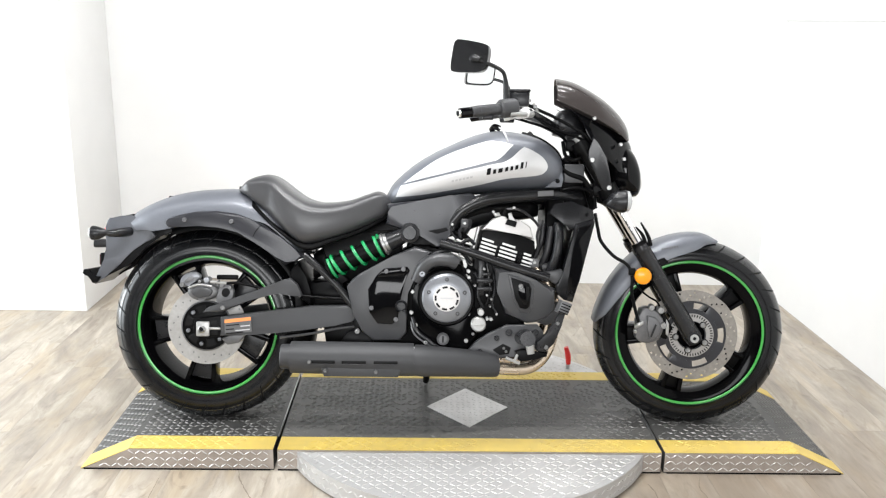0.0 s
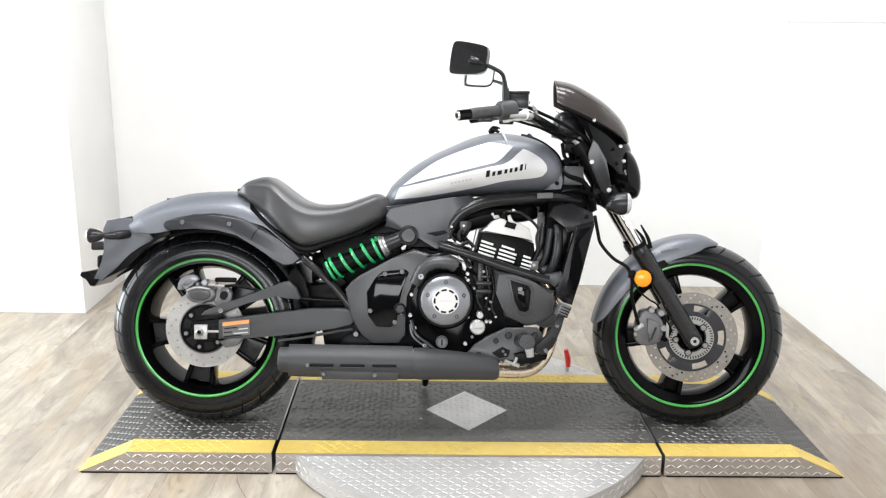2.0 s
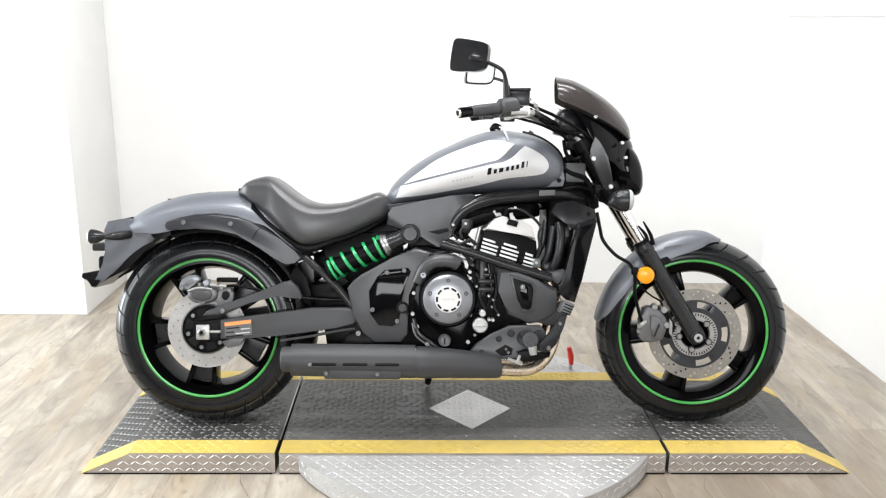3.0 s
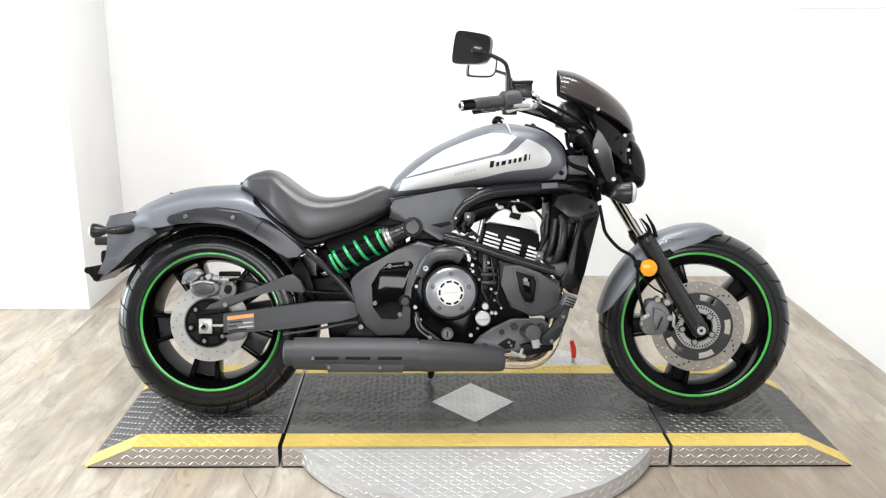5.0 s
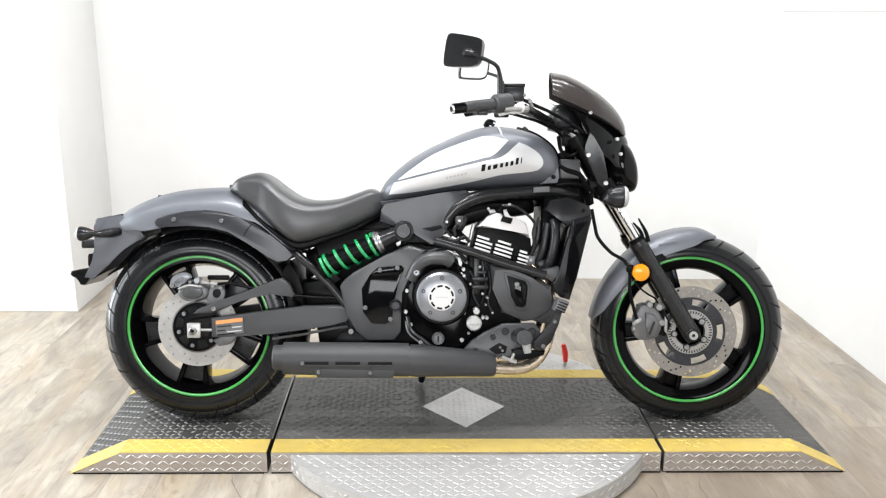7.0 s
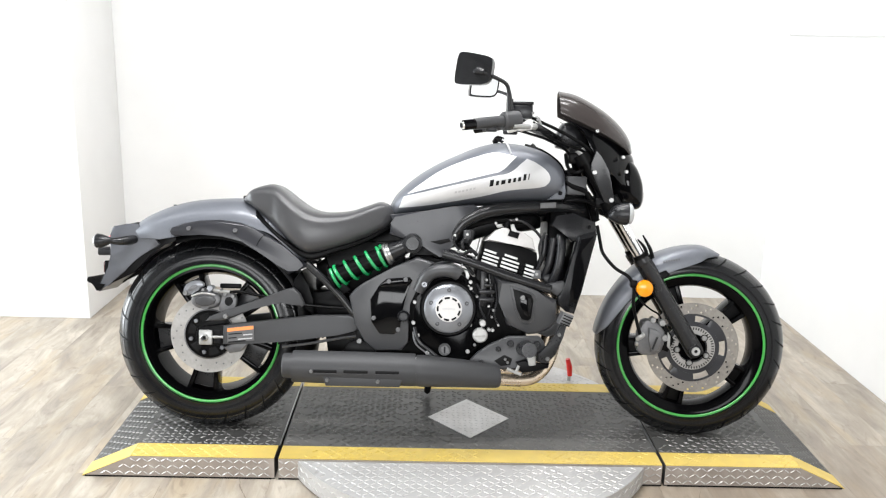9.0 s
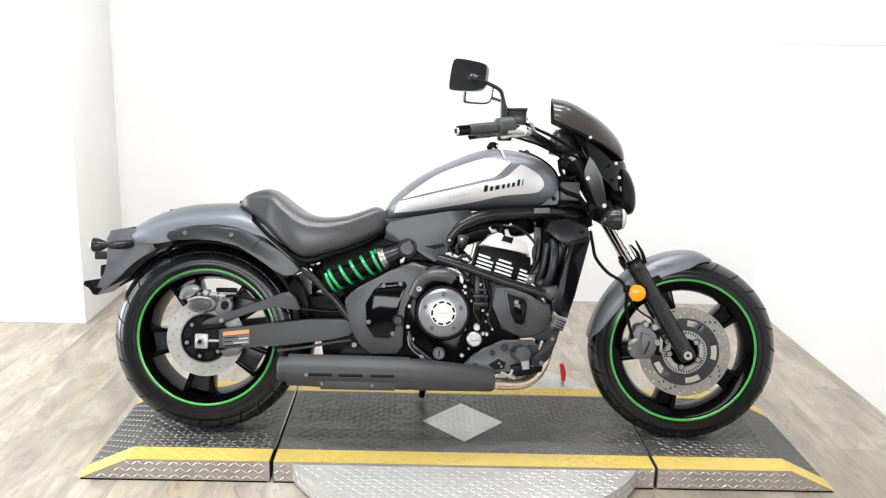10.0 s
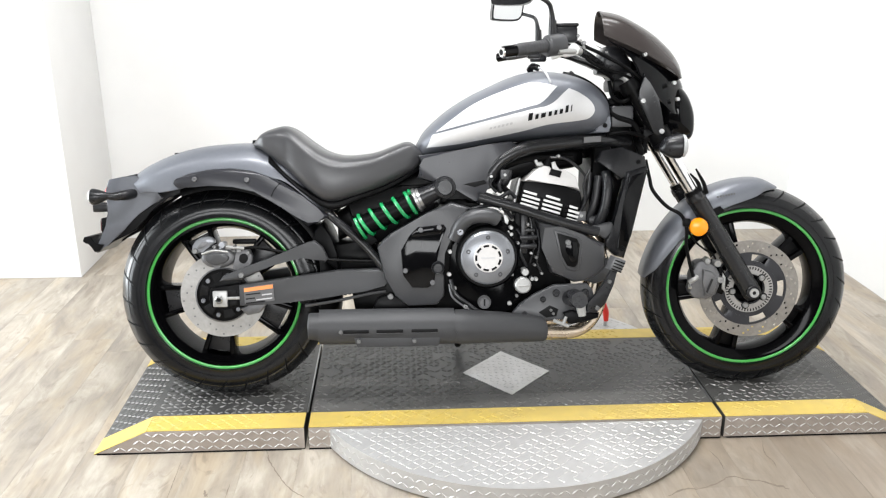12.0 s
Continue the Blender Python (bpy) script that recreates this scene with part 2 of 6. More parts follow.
# ---- mesh tools ----
def spline(pts, k=6, closed=False):
    """Catmull-Rom through points of any dimension."""
    p = [Vector(q) if len(q) == 3 else Vector((q[0], 0, q[1])) for q in pts]
    n, out = len(p), []
    for i in range(n if closed else n - 1):
        if closed:
            a, b, c, d = p[i - 1], p[i], p[(i + 1) % n], p[(i + 2) % n]
        else:
            b, c = p[i], p[i + 1]
            a = p[i - 1] if i else b * 2 - c
            d = p[i + 2] if i + 2 < n else c * 2 - b
        for j in range(k):
            t = j / k
            out.append(0.5 * (2 * b + (c - a) * t + (2 * a - 5 * b + 4 * c - d) * t * t + (3 * b - a - 3 * c + d) * t ** 3))
    if not closed:
        out.append(p[-1])
    return out


def part(name, bm, mat, parent=None, label="", smooth=35, move=None, kind=""):
    if move is not None:
        bmesh.ops.transform(bm, matrix=move, verts=bm.verts)
    bmesh.ops.recalc_face_normals(bm, faces=bm.faces)
    me = bpy.data.meshes.new(name)
    bm.to_mesh(me)
    bm.free()
    me.materials.append(M[mat] if isinstance(mat, str) else mat)
    if smooth:
        me.polygons.foreach_set("use_smooth", [True] * len(me.polygons))
        me.set_sharp_from_angle(angle=radians(smooth))
    ob = new(name, me)
    if parent is not None:
        ob.parent = parent
    if label:
        ob["label"] = label
    if kind:
        ob["kind"] = kind
    return ob


def block(lo, hi, bevel=0.0, seg=2, bm=None):
    bm = bm or bmesh.new()
    c = [(a + b) / 2 for a, b in zip(lo, hi)]
    s = [abs(b - a) for a, b in zip(lo, hi)]
    g = bmesh.ops.create_cube(bm, size=1, matrix=Matrix.Translation(c) @ Matrix.Diagonal((*s, 1)))
    if bevel:
        es = list({e for v in g["verts"] for e in v.link_edges})
        bmesh.ops.bevel(bm, geom=es, offset=bevel, segments=seg, affect="EDGES", profile=0.5)
    return bm


def plate(pts, y0, y1, bevel=0.004, k=0, bm=None, seg=2):
    """A side profile of (x, z) points, given thickness from y0 to y1, with rounded rims."""
    bm = bm or bmesh.new()
    ps = spline(pts, k, True) if k else [Vector((x, 0, z)) for x, z in pts]
    a = [bm.verts.new((p.x, y0, p.z)) for p in ps]
    b = [bm.verts.new((p.x, y1, p.z)) for p in ps]
    f0, f1 = bm.faces.new(a), bm.faces.new(b[::-1])
    n = len(ps)
    for i in range(n):
        bm.faces.new((a[i], b[i], b[(i + 1) % n], a[(i + 1) % n]))
    if bevel:
        es = list({e for f in (f0, f1) for e in f.edges})
        bmesh.ops.bevel(bm, geom=es, offset=bevel, segments=seg, affect="EDGES", profile=0.5, clamp_overlap=True)
    return bm


def tube(pts, r, seg=10, k=6, bm=None, caps=True):
    """A round bar swept along points; r may be a list, one for each given point."""
    bm = bm or bmesh.new()
    path = spline(pts, k) if k else [Vector(p) for p in pts]
    rs = r if isinstance(r, (list, tuple)) else None
    prev, rings = None, []
    up = Vector((0, 0, 1))
    for i, p in enumerate(path):
        d = (path[min(i + 1, len(path) - 1)] - path[max(i - 1, 0)]).normalized()
        if prev is None:
            u = d.cross(up if abs(d.z) < 0.9 else Vector((0, 1, 0))).normalized()
        else:
            u = (prev - d * prev.dot(d)).normalized()
        prev = u
        v = d.cross(u)
        if rs:
            q = i / (len(path) - 1) * (len(rs) - 1)
            j = min(int(q), len(rs) - 2)
            rad = rs[j] + (rs[j + 1] - rs[j]) * (q - j)
        else:
            rad = r
        rings.append([bm.verts.new(p + (u * math.cos(a) + v * math.sin(a)) * rad)
                      for a in (2 * math.pi * s / seg for s in range(seg))])
    for a, b in zip(rings, rings[1:]):
        for s in range(seg):
            bm.faces.new((a[s], a[(s + 1) % seg], b[(s + 1) % seg], b[s]))
    if caps:
        bm.faces.new(rings[0][::-1])
        bm.faces.new(rings[-1])
    return bm


def lathe(profile, cx, cz, seg=64, closed=True, bm=None, y0=0.0):
    """Turns (radius, y) points round an axle along y through (cx, cz)."""
    bm = bm or bmesh.new()
    rings = []
    for s in range(seg):
        a = 2 * math.pi * s / seg
        rings.append([bm.verts.new((cx + r * math.cos(a), y0 + y, cz + r * math.sin(a))) for r, y in profile])
    n = len(profile)
    for s in range(seg):
        a, b = rings[s], rings[(s + 1) % seg]
        for i in range(n if closed else n - 1):
            j = (i + 1) % n
            bm.faces.new((a[i], a[j], b[j], b[i]))
    return bm


def puck(cx, cz, r, y0, y1, seg=24, edge=0.0015, bm=None):
    """A round boss facing the -y side, from y0 (its face) to y1."""
    bm = bm or bmesh.new()
    prof = [(1e-4, y0), (r - edge, y0), (r, y0 + edge), (r, y1), (1e-4, y1)]
    return lathe(prof, cx, cz, seg, False, bm)


def hull(xs, top, bot, half, n=2.4, seg=28, y0=0.0, k=5, bm=None):
    """A body along x with rounded sections: its top and bottom line and half width at each x."""
    bm = bm or bmesh.new()
    st = spline([(x, t) for x, t in zip(xs, top)], k)
    sb = spline([(x, t) for x, t in zip(xs, bot)], k)
    sw = spline([(x, t) for x, t in zip(xs, half)], k)
    rings = []
    for t, b, w in zip(st, sb, sw):
        zc, h = (t.z + b.z) / 2, max(1e-3, (t.z - b.z) / 2)
        ring = []
        for s in range(seg):
            a = 2 * math.pi * s / seg
            c, q = math.cos(a), math.sin(a)
            yy = max(1e-3, w.z) * math.copysign(abs(c) ** (2 / n), c)
            zz = h * math.copysign(abs(q) ** (2 / n), q)
            lean = (t.x - b.x) / 2 * (zz / h)
            ring.append(bm.verts.new(((t.x + b.x) / 2 + lean, y0 + yy, zc + zz)))
        rings.append(ring)
    for a, b in zip(rings, rings[1:]):
        for s in range(seg):
            bm.faces.new((a[s], a[(s + 1) % seg], b[(s + 1) % seg], b[s]))
    bm.faces.new(rings[0][::-1])
    bm.faces.new(rings[-1])
    return bm


def arch(path, half, drop, thick=0.004, n=0.75, seg=20, k=5, wheel=(0, 0)):
    """A mudguard: a curved shell over a wheel, along (x, z) points; half width and drop at each."""
    bm = bmesh.new()
    ps, hs, ds = spline(path, k), spline([(i, h) for i, h in enumerate(half)], k), spline([(i, d) for i, d in enumerate(drop)], k)
    rows = []
    for i, p in enumerate(ps):
        d = (ps[min(i + 1, len(ps) - 1)] - ps[max(i - 1, 0)]).normalized()
        nn = Vector((-d.z, 0, d.x))
        if nn.dot(Vector((wheel[0], 0, wheel[1])) - p) < 0:
            nn = -nn
        outer, inner = [], []
        for s in range(seg + 1):
            a = math.pi * (s / seg - 0.5)
            y = math.copysign(abs(math.sin(a)) ** n, a)
            q = 1 - abs(math.cos(a)) ** n
            outer.append(bm.verts.new(p + nn * (ds[i].z * q) + Vector((0, y * hs[i].z, 0))))
            inner.append(bm.verts.new(p + nn * (ds[i].z * q + thick * (1 - 0.6 * q)) + Vector((0, y * (hs[i].z - thick), 0))))
        rows.append(outer + inner[::-1])
    m = len(rows[0])
    for a, b in zip(rows, rows[1:]):
        for s in range(m):
            bm.faces.new((a[s], a[(s + 1) % m], b[(s + 1) % m], b[s]))
    bm.faces.new(rows[0][::-1])
    bm.faces.new(rows[-1])
    return bm


def shell(front, side, half, thick=0.004, seg=12, k=5):
    """A cowl: from a middle line round to both side lines, each of (x, z) points."""
    bm = bmesh.new()
    fs, bs, hs = spline(front, k), spline(side, k), spline([(i, h) for i, h in enumerate(half)], k)
    rows = []
    for f, b, h in zip(fs, bs, hs):
        row, row2 = [], []
        for s in range(-seg, seg + 1):
            a = s / seg * math.pi / 2
            t = 1 - math.cos(a)
            p = f.lerp(b, t)
            p.y = math.sin(a) * h.z
            row.append(bm.verts.new(p))
            q = f.lerp(b, t) + Vector((-thick * math.cos(a), 0, -thick * 0.3))
            q.y = math.sin(a) * (h.z - thick)
            row2.append(bm.verts.new(q))
        rows.append(row + row2[::-1])
    m = len(rows[0])
    for a, b in zip(rows, rows[1:]):
        for s in range(m):
            bm.faces.new((a[s], a[(s + 1) % m], b[(s + 1) % m], b[s]))
    bm.faces.new(rows[0][::-1])
    bm.faces.new(rows[-1])
    return bm


def bolt(cx, cz, y, r, parent, mat="steel", name="bolt", move=None, depth=0.006, label=""):
    """A round-headed bolt facing -y with a small recess."""
    mat = "boltsteel" if mat == "alloy" else mat
    prof = [(1e-4, y + r * 0.35), (r * 0.42, y + r * 0.35), (r * 0.45, y), (r * 0.8, y), (r, y + r * 0.3), (r, y + depth), (1e-4, y + depth)]
    return part(name, lathe(prof, cx, cz, 14, False), mat, parent, label, move=move)


# ---- the room ----
BACK, RIGHT, PILLAR_X, PILLAR_Y, LEFT, NEAR = 1.757, 1.732, -1.668, 1.206, -3.6, -5.6


def structure(name, bm, mat, label, category, smooth=35):
    ob = part(name, bm, mat, None, label, smooth)
    return tagged(ob, label, category, kind="structure")


floor = structure("floor", block((LEFT - 0.2, NEAR - 0.2, -0.08), (RIGHT + 0.2, BACK + 0.2, -0.004)), "joint",
                  "pale wood-look plank floor with soft grey streaks", "floor")
structure("wall_back", block((PILLAR_X - 0.3, BACK, 0), (RIGHT + 0.25, BACK + 0.15, CEIL)), "wall", "plain bright white painted back wall", "wall")
structure("wall_right", block((RIGHT, NEAR, 0), (RIGHT + 0.15, BACK, 1.405), 0), "wall", "white painted low side wall under a ledge", "wall")
structure("ledge_trim", block((RIGHT - 0.012, NEAR, 1.397), (RIGHT + 0.15, BACK - 0.002, 1.462), 0.004), "wall", "white painted ledge board on the side wall", "trim")
structure("wall_right_upper", block((RIGHT + 0.11, NEAR, 1.460), (RIGHT + 0.25, BACK, CEIL)), "wall", "white painted wall set back above the ledge", "wall")
structure("wall_pillar", block((LEFT, PILLAR_Y, 0), (PILLAR_X, BACK - 0.002, CEIL), 0.003), "wall", "white painted wall jutting forward with a square corner", "wall")
da, db, dc, dd = DOOR
left_wall = block((LEFT - 0.15, NEAR, 0), (LEFT, da, CEIL))
block((LEFT - 0.15, db, 0), (LEFT, BACK, CEIL), bm=left_wall)
block((LEFT - 0.15, da, dd), (LEFT, db, CEIL), bm=left_wall)
block((LEFT - 0.15, da, 0), (LEFT, db, dc), bm=left_wall)
structure("wall_left", left_wall, "wall", "white painted side wall with a glazed doorway", "wall")
door_bm = block((LEFT - 0.12, da, dc), (LEFT - 0.06, db, dc + 0.05))
block((LEFT - 0.12, da, dd - 0.05), (LEFT - 0.06, db, dd), bm=door_bm)
for ya in (da, (da + db) / 2 - 0.03, db - 0.06):
    block((LEFT - 0.119, ya, dc + 0.05), (LEFT - 0.061, ya + 0.06, dd - 0.05), bm=door_bm)
gdoor = structure("door_1", door_bm, "white", "white-framed glazed double door letting in daylight", "door")
for ya, yb in ((da + 0.06, (da + db) / 2 - 0.03), ((da + db) / 2 + 0.03, db - 0.06)):
    pane = part("pane", block((LEFT - 0.095, ya, dc + 0.05), (LEFT - 0.089, yb, dd - 0.05)), "glass", gdoor, "clear door glass", 0)
    pane.visible_shadow = False
# unseen near wall, its window added only to hold the front fill
wa, wb, wc, wd = FILL_OPENING
near_wall = block((LEFT - 0.15, NEAR - 0.15, 0), (wa, NEAR, CEIL))
block((wb, NEAR - 0.15, 0), (RIGHT + 0.25, NEAR, CEIL), bm=near_wall)
block((wa, NEAR - 0.15, 0), (wb, NEAR, wc), bm=near_wall)
block((wa, NEAR - 0.15, wd), (wb, NEAR, CEIL), bm=near_wall)
structure("wall_near", near_wall, "dimwall", "unseen dark grey wall with an added opening for the front fill light", "wall")
frame_bm = block((wa, NEAR - 0.12, wc), (wb, NEAR - 0.06, wc + 0.05))
block((wa, NEAR - 0.12, wd - 0.05), (wb, NEAR - 0.06, wd), bm=frame_bm)
for xa in (wa, (wa + wb) / 2 - 0.025, wb - 0.05):
    block((xa, NEAR - 0.119, wc + 0.05), (xa + 0.05, NEAR - 0.061, wd - 0.05), bm=frame_bm)
win = structure("fill_window_1", frame_bm, "white", "unseen white-framed window added for the front fill light", "window")
for xa, xb in ((wa + 0.05, (wa + wb) / 2 - 0.025), ((wa + wb) / 2 + 0.025, wb - 0.05)):
    pane = part("pane", block((xa, NEAR - 0.095, wc + 0.05), (xb, NEAR - 0.089, wd - 0.05)), "glass", win, "clear glass of the added window", 0)
    pane.visible_shadow = False
structure("ceiling", block((LEFT - 0.15, NEAR - 0.15, CEIL), (RIGHT + 0.25, BACK + 0.15, CEIL + 0.1)), "ceiling", "plain grey painted ceiling", "ceiling")
for lx, ly, watts in LAMP_SPOTS:
    fix = part("ceiling_light", block((lx - 0.64, ly - 0.09, CEIL - 0.07), (lx + 0.64, ly + 0.09, CEIL), 0.008), "white", None, smooth=30)
    tagged(fix, "long white ceiling light with a glowing flat diffuser", "ceiling light", "ceiling lights")
    part("diffuser", block((lx - 0.6, ly - 0.05, CEIL - 0.078), (lx + 0.6, ly + 0.05, CEIL - 0.071)), "glow", fix, "glowing white diffuser")

# ---- the turntable platform ----
P = 0.07
FRONT, REAR = -0.228, 0.392
SEAM_L, SEAM_R = -0.542, 0.668
TOP_L, TOP_R, TIP_L, TIP_R = -0.990, 1.102, -1.142, 1.250
STRIPE, STRIPE_R = 0.083, 0.073


def lozenges(spots, along=0.0215, across=0.0046, h=0.0019):
    """Raised tread bars: (place, direction angle) pairs."""
    bm = bmesh.new()
    for (x, y, z), a, tilt in spots:
        c, s = math.cos(a), math.sin(a)
        ring = []
        for u, v, w in ((-1, 0, 0), (-0.45, -1, 0), (0.45, -1, 0), (1, 0, 0), (0.45, 1, 0), (-0.45, 1, 0)):
            ring.append((u * along / 2, v * across / 2, w))
        top = [(-along * 0.36, 0, h), (along * 0.36, 0, h)]
        vs = []
        for u, v, w in ring + top:
            p = Vector((u * c - v * s, u * s + v * c, w))
            vs.append(bm.verts.new(tilt @ p + Vector((x, y, z))))
        r, t0, t1 = vs[:6], vs[6], vs[7]
        for f in ((r[0], r[1], t0), (r[1], r[2], t1, t0), (r[2], r[3], t1), (r[3], r[4], t1), (r[4], r[5], t0, t1), (r[5], r[0], t0)):
            bm.faces.new(f)
    return bm


FLAT = Matrix.Identity(3)
FACE = Matrix(((1, 0, 0), (0, 0, -1), (0, 1, 0)))


def tread(x0, x1, y0, y1, z, tilt=FLAT, keep=None, pitch=0.0195, worn=0.0):
    """Spots for tread bars on a level or tilted sheet, in the usual crossing order."""
    out = []
    nx, ny = int((x1 - x0) / pitch), int((y1 - y0) / pitch)
    for i in range(nx):
        for j in range(ny):
            x, y = x0 + (i + 0.5) * pitch, y0 + (j + 0.5) * pitch
            if keep and not keep(x, y):
                continue
            a = radians(35 if (i + j) % 2 else -35) + random.uniform(-0.05, 0.05)
            rub = 0.5 + 0.25 * math.sin(9 * x + 4 * y + 1.0) + 0.25 * math.sin(17 * x - 23 * y)
            if worn and random.random() < worn * (1.6 * rub - 0.35):
                continue
            out.append(((x, y, z(x, y) if callable(z) else z), a, tilt))
    return out


def face_tread(x0, x1, z0, z1, y, keep=None, pitch=0.0187):
    out = []
    nx, nz = int((x1 - x0) / pitch), max(1, int((z1 - z0) / pitch))
    for i in range(nx):
        for j in range(nz):
            x, z = x0 + (i + 0.5) * pitch, z0 + (j + 0.5) * (z1 - z0) / nz
            if keep and not keep(x, z):
                continue
            out.append(((x, y, z), radians(35 if (i + j) % 2 else -35), FACE))
    return out


lift = new("turntable_platform")
tagged(lift, "low steel tread-plate turntable platform with worn yellow edges", "platform")


def deck_section(name, x0, x1, tip=None):
    """One section of the deck; tip: the x at which its ramp meets the floor."""
    pts = [(x0, 0.0), (x1, 0.0), (x1, P), (x0, P)]
    if tip is not None:
        pts = [(tip, 0.0), (x1, 0.0), (x1, P), (x0, P)] if tip < x0 else [(x0, 0.0), (tip, 0.0), (x1, P), (x0, P)]
    sec = part(name, plate(pts, FRONT, REAR, 0.002), "deck", lift)
    flat0, flat1 = x0, x1
    part("tread", lozenges(tread(flat0 + 0.004, flat1 - 0.004, FRONT + STRIPE + 0.002, REAR - STRIPE_R - 0.002, P, worn=0.1 if tip is not None and tip < x0 else 0.4), 0.0205, 0.0068, 0.0022), "bump", sec, kind="stuff")
    for ya, yb in ((FRONT, FRONT + STRIPE), (REAR - STRIPE_R, REAR)):
        part("yellow_edge", block((x0 + 0.001, ya + 0.001, P - 0.001), (x1 - 0.001, yb, P + 0.0012)), "yellow", sec)
        part("edge_tread", lozenges(tread(x0, x1, ya + 0.002, yb, P + 0.001, worn=0.95)), "yellow", sec, kind="stuff")
    if tip is None:
        # black strip standing in for the shaded gap under the face plate
        part("gap_shade", block((x0, FRONT - 0.003, 0.0), (x1, FRONT + 0.001, 0.0045)), "ink_shade", sec, smooth=0)
        part("face_plate", block((x0 + 0.001, FRONT - 0.002, 0.005), (x1 - 0.001, FRONT + 0.001, P - 0.001)), "edgeplate", sec)
        part("face_tread", lozenges(face_tread(x0, x1, 0.004, P, FRONT - 0.002), 0.0215, 0.0036, 0.0014), "edgebump", sec, kind="stuff")
        return sec
    edge = x0 if tip < x0 else x1
    sl = Matrix.Rotation(math.atan2(P, tip - edge) if tip > edge else -math.atan2(P, edge - tip), 3, "Y")
    zz = lambda x, y: P * (tip - x) / (tip - edge) + 0.0003
    lo, hi = min(tip, edge), max(tip, edge)
    part("ramp_tread", lozenges(tread(lo + 0.004, hi, FRONT + STRIPE, REAR - STRIPE_R, zz, sl), 0.0205, 0.0068, 0.0022), "bump", sec, kind="stuff")
    for ya, yb in ((FRONT, FRONT + STRIPE), (REAR - STRIPE_R, REAR)):
        bm = bmesh.new()
        vs = [bm.verts.new(p) for p in ((edge, ya, P + 0.0012), (tip, ya, 0.002), (tip, yb, 0.002), (edge, yb, P + 0.0012),
                                        (edge, ya, P - 0.001), (tip, ya, 0), (tip, yb, 0), (edge, yb, P - 0.001))]
        for f in ((0, 1, 2, 3), (4, 5, 6, 7), (0, 1, 5, 4), (2, 3, 7, 6), (0, 3, 7, 4), (1, 2, 6, 5)):
            bm.faces.new([vs[i] for i in f])
        part("yellow_edge", bm, "yellow", sec, smooth=0)
    # the same painted gap shade along the ramp's foot
    part("gap_shade", block((min(tip, x0) + 0.01, FRONT - 0.003, 0.0), (max(tip, x1) - 0.01, FRONT + 0.001, 0.0045)), "ink_shade", sec, smooth=0)
    tri = [(tip + math.copysign(0.014, edge - tip), 0.005), (x1 if tip < x0 else x0, 0.005), (x1 if tip < x0 else x0, P - 0.001), (edge, P - 0.001)]
    part("face_plate", plate(tri, FRONT - 0.002, FRONT + 0.001, 0), "edgeplate", sec)
    ok = lambda x, z: z + 0.012 < zz(x, 0) if lo <= x <= hi else True
    part("face_tread", lozenges(face_tread(min(tip, x0), max(tip, x1), 0.004, P, FRONT - 0.002, ok), 0.0215, 0.0036, 0.0014), "edgebump", sec, kind="stuff")
    return sec


deck_section("deck_section", TOP_L, SEAM_L - 0.006, TIP_L)
deck_section("deck_section", SEAM_L + 0.006, SEAM_R - 0.005)
deck_section("deck_section", SEAM_R + 0.005, TOP_R, TIP_R)
part("worn_strip", block((SEAM_L + 0.01, FRONT + STRIPE + 0.001, P), (SEAM_R - 0.008, -0.062, P + 0.0007)), "deckworn", lift, "worn lighter strip of the deck", smooth=0)

part("hinge_strip", block((SEAM_L - 0.0055, FRONT + 0.09, P - 0.004), (SEAM_L - 0.001, REAR - 0.01, P + 0.001), 0.0008), "steel", lift, "bright hinge strip in the joint")
part("hinge_strip", block((SEAM_R - 0.0045, FRONT + 0.09, P - 0.004), (SEAM_R - 0.0005, REAR - 0.01, P + 0.001), 0.0008), "grey", lift, "dull hinge strip in the joint")
# round table under the deck, seen in front of and behind it
TCX, TCY, TR = 0.065, 0.075, 0.620


